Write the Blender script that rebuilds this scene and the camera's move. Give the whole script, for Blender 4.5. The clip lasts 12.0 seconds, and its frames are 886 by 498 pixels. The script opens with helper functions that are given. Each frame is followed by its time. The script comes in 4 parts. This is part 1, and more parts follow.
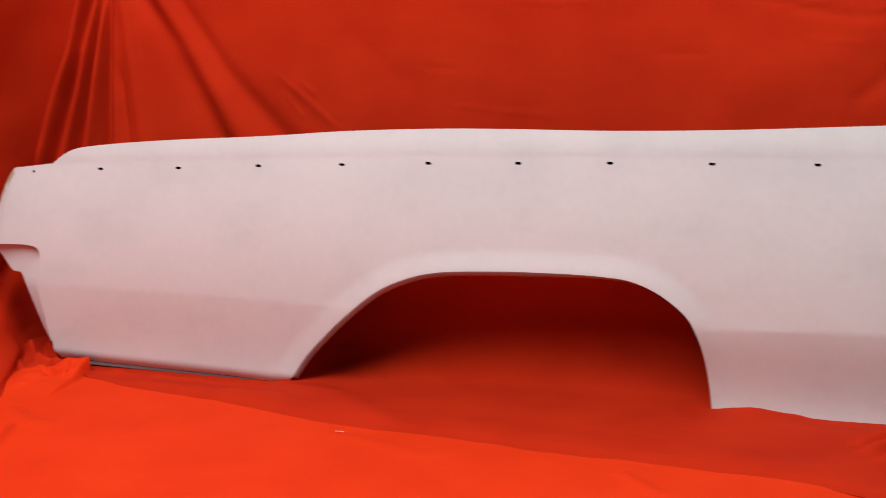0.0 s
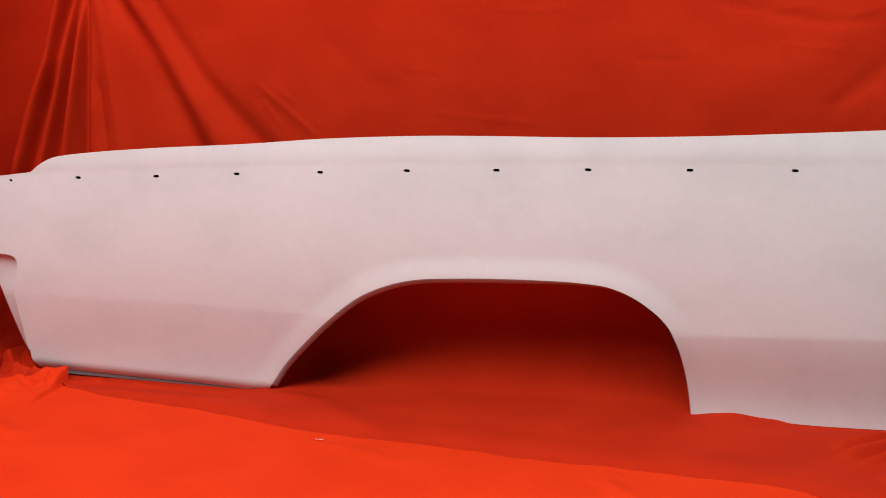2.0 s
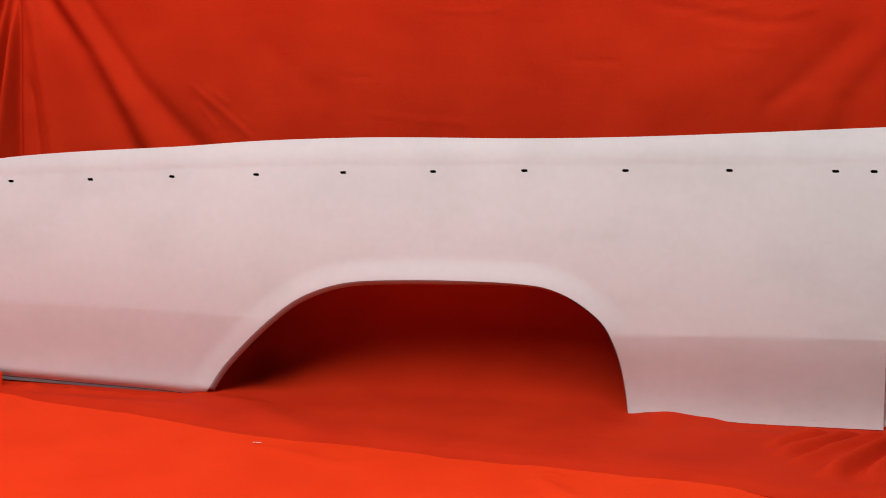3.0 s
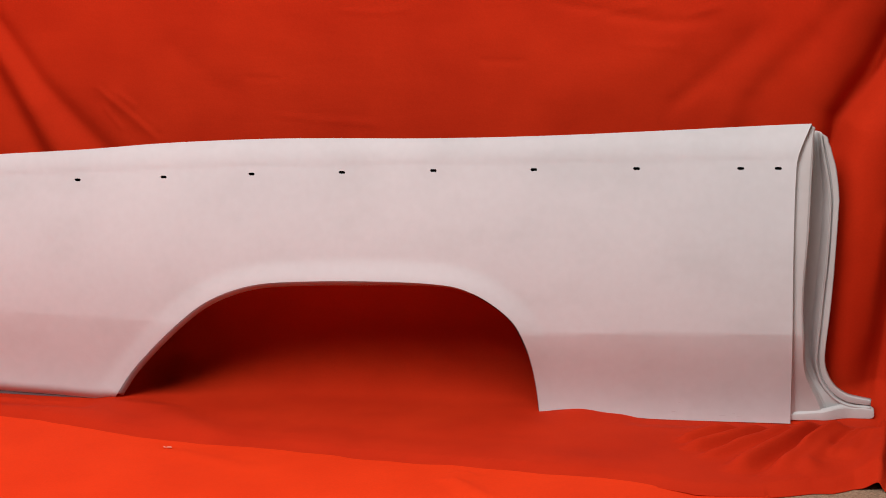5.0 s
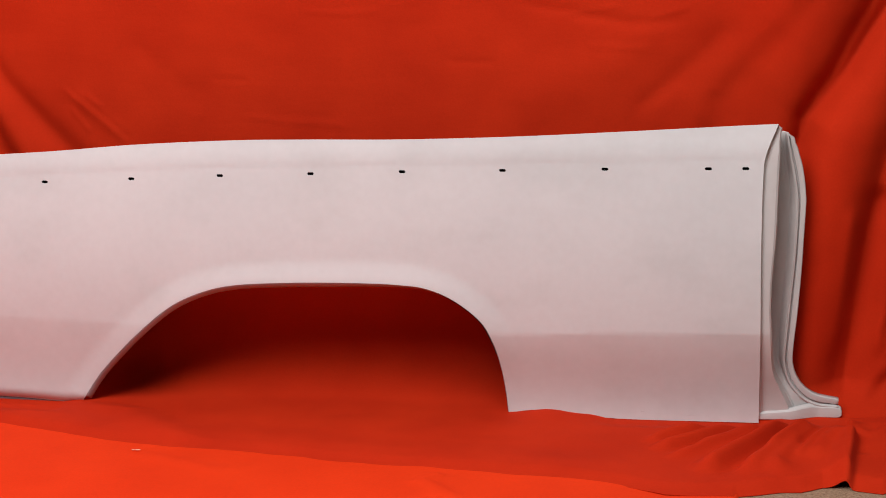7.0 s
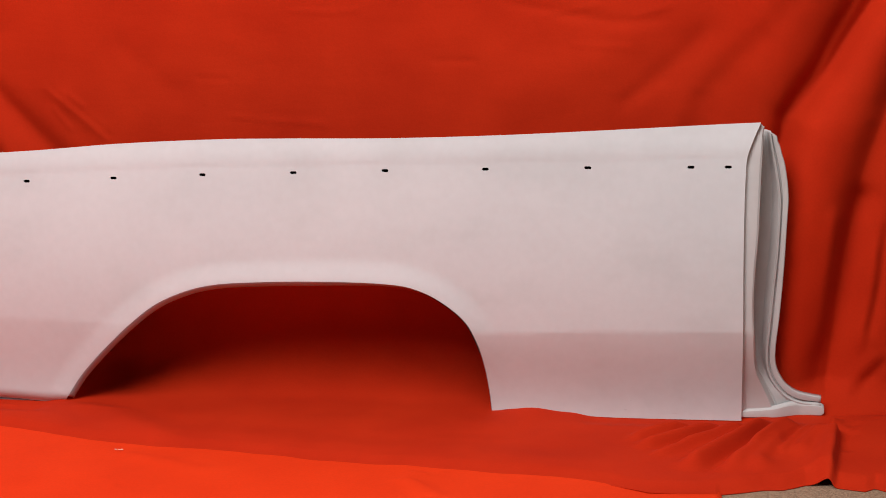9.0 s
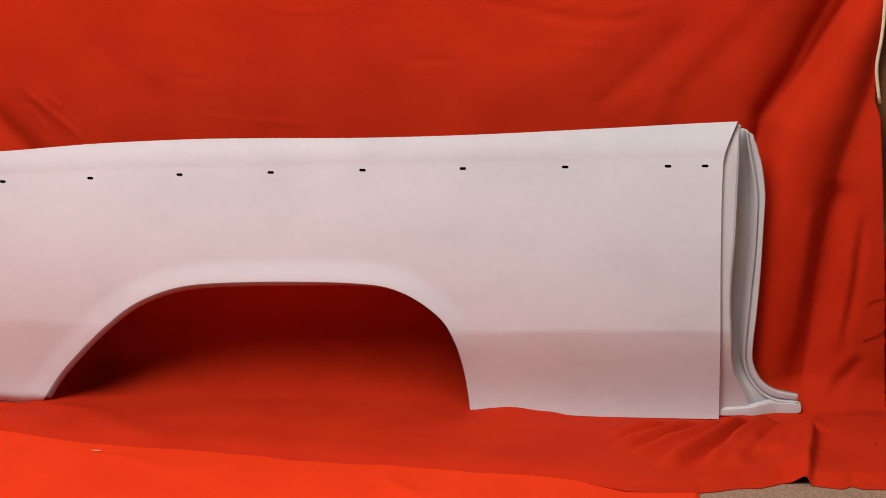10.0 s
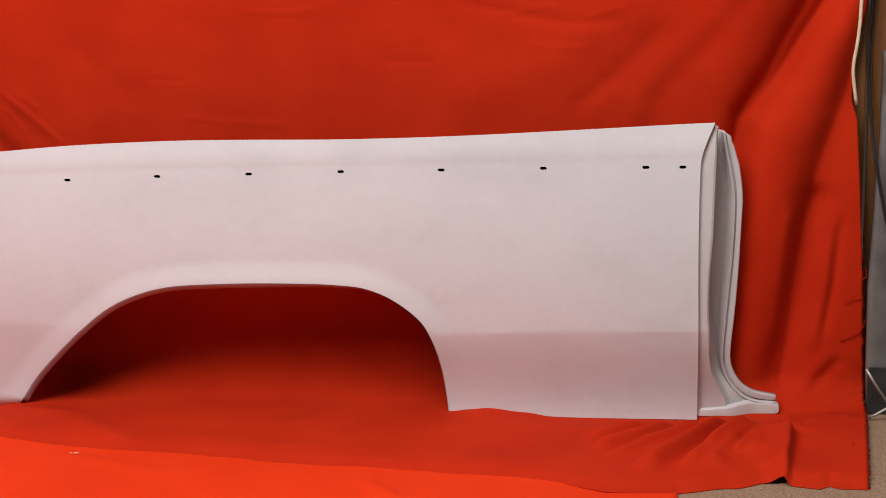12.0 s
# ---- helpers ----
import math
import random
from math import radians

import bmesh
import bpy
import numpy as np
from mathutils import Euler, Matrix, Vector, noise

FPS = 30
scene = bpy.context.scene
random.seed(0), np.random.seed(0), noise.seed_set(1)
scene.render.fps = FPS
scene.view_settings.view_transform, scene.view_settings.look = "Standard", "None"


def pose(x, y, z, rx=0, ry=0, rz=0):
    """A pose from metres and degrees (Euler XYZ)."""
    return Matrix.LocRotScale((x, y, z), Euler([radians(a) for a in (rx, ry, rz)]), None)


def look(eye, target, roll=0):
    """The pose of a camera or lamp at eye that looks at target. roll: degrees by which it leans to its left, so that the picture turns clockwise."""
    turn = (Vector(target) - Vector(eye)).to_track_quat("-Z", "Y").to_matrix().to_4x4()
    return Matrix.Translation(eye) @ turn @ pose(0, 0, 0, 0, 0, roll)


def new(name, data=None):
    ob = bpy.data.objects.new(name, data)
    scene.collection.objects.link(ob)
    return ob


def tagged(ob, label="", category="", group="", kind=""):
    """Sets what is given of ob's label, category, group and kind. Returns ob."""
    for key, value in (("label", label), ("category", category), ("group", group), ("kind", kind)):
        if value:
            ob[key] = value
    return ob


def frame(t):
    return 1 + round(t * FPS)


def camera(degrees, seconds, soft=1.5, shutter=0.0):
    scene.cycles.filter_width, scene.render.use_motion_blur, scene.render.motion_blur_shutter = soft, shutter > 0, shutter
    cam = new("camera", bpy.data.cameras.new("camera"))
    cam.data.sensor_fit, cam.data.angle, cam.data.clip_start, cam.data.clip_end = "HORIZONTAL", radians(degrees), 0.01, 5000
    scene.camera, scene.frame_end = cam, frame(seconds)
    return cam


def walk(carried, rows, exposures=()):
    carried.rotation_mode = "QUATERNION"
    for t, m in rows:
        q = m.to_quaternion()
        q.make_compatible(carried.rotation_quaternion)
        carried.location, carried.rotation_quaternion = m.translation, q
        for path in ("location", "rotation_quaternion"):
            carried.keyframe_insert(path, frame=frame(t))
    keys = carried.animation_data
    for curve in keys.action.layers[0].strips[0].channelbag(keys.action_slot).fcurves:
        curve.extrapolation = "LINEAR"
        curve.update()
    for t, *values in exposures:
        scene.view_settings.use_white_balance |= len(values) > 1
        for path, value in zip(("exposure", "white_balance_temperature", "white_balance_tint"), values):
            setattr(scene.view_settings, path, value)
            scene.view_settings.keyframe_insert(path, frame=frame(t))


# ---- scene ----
cam = camera(30.0, 12.0, soft=0.95, shutter=0.4)
EYE = (0.9057, -3.1714, 1.0)
TURNS = (
    (0, 78.113, 0.879, 16.554),
    (0.1, 78.153, 0.859, 17.162),
    (0.2, 78.098, 0.839, 17.429),
    (0.3, 78.102, 0.820, 17.729),
    (0.4, 78.087, 0.800, 18.147),
    (0.5, 78.063, 0.780, 18.579),
    (0.6, 78.112, 0.799, 18.711),
    (0.7, 78.161, 0.818, 18.669),
    (0.8, 78.190, 0.837, 18.607),
    (0.9, 78.248, 0.856, 18.483),
    (1, 78.265, 0.875, 18.215),
    (1.2, 78.297, 0.916, 17.635),
    (1.5, 78.296, 0.977, 16.965),
    (1.7, 78.307, 0.985, 16.503),
    (2, 78.349, 0.996, 15.780),
    (2.2, 78.342, 0.985, 15.347),
    (2.5, 78.355, 0.968, 14.785),
    (2.7, 78.343, 0.963, 14.310),
    (3, 78.361, 0.955, 13.562),
    (3.2, 78.341, 0.963, 13.108),
    (3.5, 78.358, 0.973, 12.506),
    (3.7, 78.341, 0.975, 12.170),
    (5.3, 78.327, 0.987, 10.126),
    (5.5, 78.333, 0.989, 10.028),
    (5.8, 78.334, 0.970, 9.968),
    (6, 78.315, 0.957, 9.844),
    (6.2, 78.329, 0.970, 9.725),
    (6.5, 78.335, 0.989, 9.534),
    (6.8, 78.332, 0.969, 9.388),
    (7, 78.333, 0.956, 9.275),
    (7.2, 78.290, 0.953, 9.232),
    (8.8, 78.260, 0.935, 8.715),
    (9, 78.282, 0.933, 8.682),
    (9.2, 78.259, 0.921, 8.624),
    (9.5, 78.259, 0.904, 8.387),
    (9.8, 78.266, 0.915, 8.052),
    (10, 78.251, 0.922, 7.897),
    (10.2, 78.261, 0.899, 7.817),
    (10.5, 78.244, 0.864, 7.546),
    (10.8, 78.282, 0.911, 7.400),
    (11, 78.284, 0.943, 7.359),
    (11.2, 78.292, 0.921, 7.398),
    (11.5, 78.246, 0.889, 7.397),
    (11.8, 78.281, 0.879, 7.323),
    (12, 78.288, 0.873, 7.142),
)
walk(cam, [(t, pose(*EYE, rx, ry, rz)) for t, rx, ry, rz in TURNS])

# ---- light ----
world = bpy.data.worlds.new("world")
scene.world = world
world.use_nodes = True
world.node_tree.nodes["Background"].inputs[0].default_value = (0.9, 0.95, 1.0, 1)
world.node_tree.nodes["Background"].inputs[1].default_value = 0.02
scene.view_settings.exposure = 0.0


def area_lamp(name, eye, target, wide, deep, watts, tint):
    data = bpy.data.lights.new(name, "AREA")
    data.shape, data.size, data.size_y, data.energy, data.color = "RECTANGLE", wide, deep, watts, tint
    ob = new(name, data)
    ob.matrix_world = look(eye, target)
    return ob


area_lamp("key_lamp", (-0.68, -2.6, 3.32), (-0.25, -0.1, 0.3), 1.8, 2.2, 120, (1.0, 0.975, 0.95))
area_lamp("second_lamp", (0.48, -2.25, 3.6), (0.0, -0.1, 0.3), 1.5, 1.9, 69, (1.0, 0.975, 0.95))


# ---- materials ----
def node_material(name, rough=0.6, metal=0.0):
    m = bpy.data.materials.new(name)
    m.use_nodes = True
    b = m.node_tree.nodes["Principled BSDF"]
    b.inputs["Roughness"].default_value, b.inputs["Metallic"].default_value = rough, metal
    return m, m.node_tree, b


def noise_mix(tree, lo, hi, scale, detail=4.0, low=0.35, high=0.65, stretch=(1, 1, 1)):
    """A colour that wanders between lo and hi."""
    co = tree.nodes.new("ShaderNodeTexCoord")
    mp = tree.nodes.new("ShaderNodeMapping")
    mp.inputs["Scale"].default_value = stretch
    tree.links.new(co.outputs["Object"], mp.inputs["Vector"])
    n = tree.nodes.new("ShaderNodeTexNoise")
    n.inputs["Scale"].default_value, n.inputs["Detail"].default_value = scale, detail
    tree.links.new(mp.outputs["Vector"], n.inputs["Vector"])
    r = tree.nodes.new("ShaderNodeValToRGB")
    r.color_ramp.elements[0].position, r.color_ramp.elements[1].position = low, high
    r.color_ramp.elements[0].color, r.color_ramp.elements[1].color = (*lo, 1), (*hi, 1)
    tree.links.new(n.outputs["Fac"], r.inputs["Fac"])
    return r.outputs["Color"], n.outputs["Fac"], mp.outputs["Vector"]


def blend(tree, a, b, fac, mode="MULTIPLY"):
    m = tree.nodes.new("ShaderNodeMix")
    m.data_type, m.blend_type = "RGBA", mode
    m.inputs[0].default_value = fac
    tree.links.new(a, m.inputs[6])
    tree.links.new(b, m.inputs[7])
    return m.outputs[2]


def bump(tree, bsdf, height, strength, distance, before=None):
    b = tree.nodes.new("ShaderNodeBump")
    b.inputs["Strength"].default_value, b.inputs["Distance"].default_value = strength, distance
    tree.links.new(height, b.inputs["Height"])
    if before is not None:
        tree.links.new(before, b.inputs["Normal"])
    tree.links.new(b.outputs["Normal"], bsdf.inputs["Normal"])
    return b.outputs["Normal"]


def cloth_material(name, lo, hi, rough=0.85, sheen=0.0):
    m, tree, b = node_material(name, rough)
    colour, fac, vec = noise_mix(tree, lo, hi, 5.0, 5.0)
    fine, ffac, _ = noise_mix(tree, (0.95, 0.95, 0.95), (1, 1, 1), 240.0, 2.0)
    tree.links.new(blend(tree, colour, fine, 1.0), b.inputs["Base Color"])
    b.inputs["Sheen Weight"].default_value = sheen
    b.inputs["Sheen Tint"].default_value = (1.0, 0.25, 0.15, 1)
    b.inputs["Sheen Roughness"].default_value = 0.5
    b.inputs["Specular IOR Level"].default_value = 0.08
    first = bump(tree, b, fac, 0.06, 0.02)
    _, cfac, _ = noise_mix(tree, lo, hi, 16.0, 3.0, 0.35, 0.65, (0.45, 1.0, 1.9))
    first = bump(tree, b, cfac, 0.10, 0.008, first)
    weave = tree.nodes.new("ShaderNodeTexNoise")
    weave.inputs["Scale"].default_value = 700.0
    bump(tree, b, weave.outputs["Fac"], 0.25, 0.0006, first)
    return m


def primer_material(name, lo, hi, rough=0.55, cloud=0.05):
    """Sanded primer: broad faint clouds, small blotches where it was rubbed through, and fine grain."""
    m, tree, b = node_material(name, rough)
    colour, fac, vec = noise_mix(tree, lo, hi, 3.0, 4.0)
    k = 1 - cloud
    blot, bfac, _ = noise_mix(tree, (k, k + 0.004, k), (1, 1, 1), 9.0, 3.0, 0.36, 0.52, (0.6, 1.0, 1.0))
    fine, ffac, _ = noise_mix(tree, (0.975, 0.972, 0.972), (1, 1, 1), 60.0, 5.0)
    tree.links.new(blend(tree, blend(tree, colour, blot, 1.0), fine, 1.0), b.inputs["Base Color"])
    b.inputs["Specular IOR Level"].default_value = 0.35
    rr = tree.nodes.new("ShaderNodeMapRange")
    rr.inputs["To Min"].default_value, rr.inputs["To Max"].default_value = rough - 0.08, rough + 0.10
    tree.links.new(bfac, rr.inputs["Value"])
    tree.links.new(rr.outputs["Result"], b.inputs["Roughness"])
    first = bump(tree, b, fac, 0.08, 0.01)
    bump(tree, b, ffac, 0.04, 0.001, first)
    return m


def plain_material(name, lo, hi, scale, rough=0.6, metal=0.0, bumpy=0.1, stretch=(1, 1, 1)):
    m, tree, b = node_material(name, rough, metal)
    colour, fac, vec = noise_mix(tree, lo, hi, scale, 6.0, 0.3, 0.7, stretch)
    tree.links.new(colour, b.inputs["Base Color"])
    bump(tree, b, fac, bumpy, 0.005)
    return m


RED_WALL = cloth_material("red_backdrop_cloth", (0.445, 0.0195, 0.0038), (0.505, 0.0245, 0.0048))
# base red about half again lighter than the backdrop's
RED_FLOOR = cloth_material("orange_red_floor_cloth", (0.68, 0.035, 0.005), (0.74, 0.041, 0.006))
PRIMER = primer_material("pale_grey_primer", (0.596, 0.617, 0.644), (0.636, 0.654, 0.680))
# skin primer a step darker and pinker; carries the shade inside the door jamb
PRIMER_SHADED = primer_material("shaded_jamb_primer", (0.50, 0.488, 0.493), (0.555, 0.543, 0.547), 0.6)
RED_DARK = cloth_material("dark_red_thread", (0.30, 0.012, 0.003), (0.38, 0.016, 0.004))
# blue-grey flange, darkened further to hold the shade below the rolled edge
FLANGE = primer_material("shaded_blue_grey_primer", (0.130, 0.120, 0.135), (0.180, 0.168, 0.185), 0.6)
RAW_EDGE = plain_material("bare_tan_fibreglass", (0.34, 0.27, 0.19), (0.52, 0.45, 0.36), 40.0, 0.7)
# near-black on hidden back faces so little light bounces into the wheel arch
INNER = plain_material("dark_inner_side", (0.020, 0.015, 0.014), (0.040, 0.032, 0.030), 25.0, 0.8)
# same primer as the skin, darkened: the lip's shade is in its colour
LIP_SHADED = primer_material("shaded_lip_primer", (0.36, 0.37, 0.40), (0.42, 0.43, 0.46), 0.6)
CHIP = plain_material("pale_chip", (0.46, 0.46, 0.49), (0.58, 0.58, 0.61), 80.0, 0.5)
HOLE = plain_material("dark_hole", (0.01, 0.008, 0.008), (0.02, 0.014, 0.014), 50.0, 0.9)
CARPET = plain_material("brown_carpet", (0.19, 0.11, 0.065), (0.40, 0.27, 0.18), 330.0, 0.95, 0.0, 0.6)
WALL_PAINT = plain_material("grey_wall_paint", (0.44, 0.43, 0.42), (0.50, 0.49, 0.48), 2.0, 0.85)
WOOD = plain_material("dark_brown_wood", (0.105, 0.036, 0.008), (0.21, 0.083, 0.021), 9.0, 0.5, 0.0, 0.2, (6, 6, 0.5))
GREY_METAL = plain_material("scuffed_grey_metal", (0.085, 0.079, 0.076), (0.17, 0.16, 0.155), 14.0, 0.5, 0.1, 0.15)
STEEL = plain_material("bright_steel", (0.30, 0.28, 0.25), (0.40, 0.37, 0.34), 30.0, 0.45, 0.7)
BLACK = plain_material("black_rubber", (0.012, 0.012, 0.012), (0.03, 0.03, 0.03), 30.0, 0.7)
CREAM = plain_material("cream_cord", (0.62, 0.48, 0.32), (0.75, 0.62, 0.45), 60.0, 0.7)
LINT = plain_material("pale_lint", (0.62, 0.36, 0.28), (0.7, 0.46, 0.36), 60.0, 0.9)


# ---- building helpers ----
def mesh_object(name, verts, faces, material, parent=None, label="", smooth=True):
    me = bpy.data.meshes.new(name)
    me.from_pydata([tuple(v) for v in verts], [], faces)
    me.materials.append(material)
    me.update()
    if not smooth:
        me.polygons.foreach_set("use_smooth", [True] * len(me.polygons))
        me.set_sharp_from_angle(angle=radians(22))
    if smooth:
        me.polygons.foreach_set("use_smooth", [True] * len(me.polygons))
    ob = new(name, me)
    ob.parent = parent
    if label:
        tagged(ob, label)
    return ob


def part(name, bm, material, parent=None, label=""):
    """Link a bmesh as one mesh object under a thing or a part."""
    me = bpy.data.meshes.new(name)
    bm.to_mesh(me)
    bm.free()
    me.materials.append(material)
    ob = new(name, me)
    ob.parent = parent
    if label:
        tagged(ob, label)
    return ob


def sheet(points):
    """Faces of a grid of points, rows by columns."""
    rows, cols = points.shape[:2]
    idx = np.arange(rows * cols).reshape(rows, cols)
    quads = np.stack([idx[:-1, :-1], idx[:-1, 1:], idx[1:, 1:], idx[1:, :-1]], -1).reshape(-1, 4)
    return points.reshape(-1, 3).tolist(), quads.tolist()


def along(ctrl, n):
    """n points spread evenly on a smooth curve through the control points."""
    p = np.array(ctrl, float)
    p = np.vstack([2 * p[0] - p[1], p, 2 * p[-1] - p[-2]])
    out = []
    for k in range(1, len(p) - 2):
        a, b, c, d = p[k - 1:k + 3]
        for t in np.linspace(0, 1, 24, endpoint=False):
            t0 = max(np.linalg.norm(b - a) ** 0.5, 1e-6)
            t1 = max(np.linalg.norm(c - b) ** 0.5, 1e-6)
            t2 = max(np.linalg.norm(d - c) ** 0.5, 1e-6)
            m1 = t1 * ((b - a) / t0 - (c - a) / (t0 + t1) + (c - b) / t1)
            m2 = t1 * ((c - b) / t1 - (d - b) / (t1 + t2) + (d - c) / t2)
            out.append((2 * t**3 - 3 * t**2 + 1) * b + (t**3 - 2 * t**2 + t) * m1
                       + (3 * t**2 - 2 * t**3) * c + (t**3 - t**2) * m2)
    out.append(p[-2])
    out = np.array(out)
    s = np.r_[0, np.cumsum(np.linalg.norm(np.diff(out, axis=0), axis=1))]
    u = np.linspace(0, s[-1], n)
    return np.stack([np.interp(u, s, out[:, k]) for k in range(out.shape[1])], -1)


def level(ctrl, x):
    p = np.array(ctrl)
    return np.interp(x, p[:, 0], p[:, 1])


def smooth01(t):
    t = np.clip(t, 0, 1)
    return t * t * (3 - 2 * t)


def segment_distance(px, py, a, b):
    """Distance to the segment a-b and how far along it, 0 to 1."""
    ax, ay, bx, by = *a, *b
    dx, dy = bx - ax, by - ay
    t = np.clip(((px - ax) * dx + (py - ay) * dy) / (dx * dx + dy * dy), 0, 1)
    return np.hypot(px - ax - t * dx, py - ay - t * dy), t


def folds(px, py, lines):
    """Sum of soft folds. Each line: height, half width at start, half width at end, then its points."""
    total = np.zeros_like(px)
    for height, w0, w1, *pts in lines:
        best, where = np.full_like(px, 9.0), np.zeros_like(px)
        n = len(pts) - 1
        for k in range(n):
            d, t = segment_distance(px, py, pts[k], pts[k + 1])
            where = np.where(d < best, (k + t) / n, where)
            best = np.minimum(best, d)
        width = w0 + (w1 - w0) * where
        total += height * np.exp(-(best / width) ** 2) * smooth01(where / 0.18) * smooth01((1 - where) / 0.18)
    return total


def valleys(px, py, lines):
    """Sum of valleys with a slope of its own on either side. Each line: depth, width on the left, width on the right, then its points from the foot up."""
    total = np.zeros_like(px)
    for depth, wide_left, wide_right, *pts in lines:
        best, where, side = np.full_like(px, 9.0), np.zeros_like(px), np.zeros_like(px)
        n = len(pts) - 1
        for k in range(n):
            (ax, ay), (bx, by) = pts[k], pts[k + 1]
            d, t = segment_distance(px, py, pts[k], pts[k + 1])
            cross = (bx - ax) * (py - ay) - (by - ay) * (px - ax)
            near = d < best
            where, side = np.where(near, (k + t) / n, where), np.where(near, cross, side)
            best = np.minimum(best, d)
        width = np.where(side > 0, wide_left, wide_right)
        total -= depth * np.exp(-(best / width) ** 1.6) * smooth01(where / 0.15) * smooth01((1 - where) / 0.1)
    return total


def wander(px, py, scale, seed):
    """Smooth noise on a plane, about -1 to 1."""
    return np.vectorize(lambda a, b: noise.noise((a * scale, b * scale, seed)))(px, py)


def solid_box(name, lo, hi, material, parent=None, label="", edge=0.0):
    bm = bmesh.new()
    bmesh.ops.create_cube(bm, size=1.0)
    for v in bm.verts:
        v.co = Vector([(lo[k] + hi[k]) / 2 + v.co[k] * (hi[k] - lo[k]) for k in range(3)])
    if edge:
        bmesh.ops.bevel(bm, geom=bm.edges[:], offset=edge, segments=2, affect="EDGES")
    return part(name, bm, material, parent, label)


def tube(name, pts, radius, material, parent=None, label="", sides=10):
    p = np.array(pts, float)
    verts, faces = [], []
    for k in range(len(p)):
        d = p[min(k + 1, len(p) - 1)] - p[max(k - 1, 0)]
        d = d / np.linalg.norm(d)
        u = np.cross(d, (0.31, 0.9, 0.2))
        u /= np.linalg.norm(u)
        w = np.cross(d, u)
        for a in np.linspace(0, 2 * math.pi, sides, endpoint=False):
            verts.append(p[k] + radius * (math.cos(a) * u + math.sin(a) * w))
    for k in range(len(p) - 1):
        for a in range(sides):
            b = (a + 1) % sides
            faces.append([k * sides + a, k * sides + b, (k + 1) * sides + b, (k + 1) * sides + a])
    faces += [list(range(sides))[::-1], [(len(p) - 1) * sides + a for a in range(sides)]]
    return mesh_object(name, verts, faces, material, parent, label)


# ---- the room ----
FLOOR = -0.0105
tagged(solid_box("floor", (-3.2, -5.2, FLOOR - 0.1), (3.4, 0.45, FLOOR), CARPET),
       "brown speckled low-pile carpet floor under the cloths", "floor", kind="structure")
tagged(solid_box("wall_north", (-3.2, 0.45, FLOOR), (3.4, 0.57, 4.4), WALL_PAINT), "plain grey wall behind the red backdrop", "wall", kind="structure")
tagged(solid_box("wall_south", (-3.2, -5.32, FLOOR), (3.4, -5.2, 4.4), WALL_PAINT), "plain grey painted wall", "wall", kind="structure")
tagged(solid_box("wall_west", (-3.32, -5.32, FLOOR), (-3.2, 0.57, 4.4), WALL_PAINT), "plain grey painted wall", "wall", kind="structure")
tagged(solid_box("wall_east", (3.4, -5.32, FLOOR), (3.52, 0.57, 4.4), WALL_PAINT), "plain grey painted wall", "wall", kind="structure")
tagged(solid_box("ceiling", (-3.32, -5.32, 4.4), (3.52, 0.57, 4.5), WALL_PAINT), "plain grey painted ceiling", "ceiling", kind="structure")

# ---- the red backdrop: wall, cove and floor in one hanging sheet ----
WALL_FOLDS_LEFT = (
    (-0.040, 0.030, 0.036, (-0.965, 0.934), (-1.083, 0.589), (-1.178, 0.327)),
    (0.038, 0.017, 0.026, (-0.903, 0.965), (-0.984, 0.682), (-1.041, 0.576), (-1.142, 0.308)),
    (-0.026, 0.008, 0.016, (-0.889, 0.913), (-1.013, 0.565), (-1.107, 0.307)),
    (0.018, 0.007, 0.014, (-0.884, 0.915), (-0.965, 0.643), (-1.068, 0.326)),
    (-0.030, 0.008, 0.016, (-0.880, 0.917), (-0.942, 0.657), (-1.037, 0.304)),
    (0.026, 0.009, 0.018, (-0.876, 0.938), (-0.928, 0.644), (-0.994, 0.302)),
    (-0.026, 0.010, 0.013, (-0.883, 0.920), (-0.911, 0.593), (-0.933, 0.300)),
    (-0.008, 0.010, 0.014, (-0.876, 0.665), (-0.854, 0.330)),
    (0.010, 0.016, 0.020, (-0.872, 0.959), (-0.835, 0.600), (-0.808, 0.331)),
)
WALL_FOLDS_MID = (
    (-0.015, 0.026, 0.034, (-0.877, 0.895), (-0.726, 0.699), (-0.569, 0.340)),
    (0.018, 0.024, 0.040, (-0.827, 0.903), (-0.676, 0.652), (-0.514, 0.388)),
    (-0.012, 0.018, 0.030, (-0.787, 0.889), (-0.617, 0.638), (-0.377, 0.383)),
    (0.002, 0.014, 0.022, (-0.468, 0.628), (-0.351, 0.522)),
    (-0.0015, 0.014, 0.022, (-0.500, 0.620), (-0.380, 0.500)),
    (-0.002, 0.02, 0.03, (-0.341, 0.744), (-0.164, 0.586)),
    (0.006, 0.05, 0.07, (0.959, 0.872), (0.664, 0.665), (0.457, 0.606)),
    (-0.0025, 0.010, 0.016, (0.482, 0.811), (0.740, 0.765), (0.860, 0.775)),
    (-0.0040, 0.018, 0.024, (0.735, 0.582), (0.830, 0.660), (0.961, 0.785)),
    (-0.0030, 0.020, 0.026, (0.880, 0.580), (0.971, 0.691), (1.048, 0.767)),
)
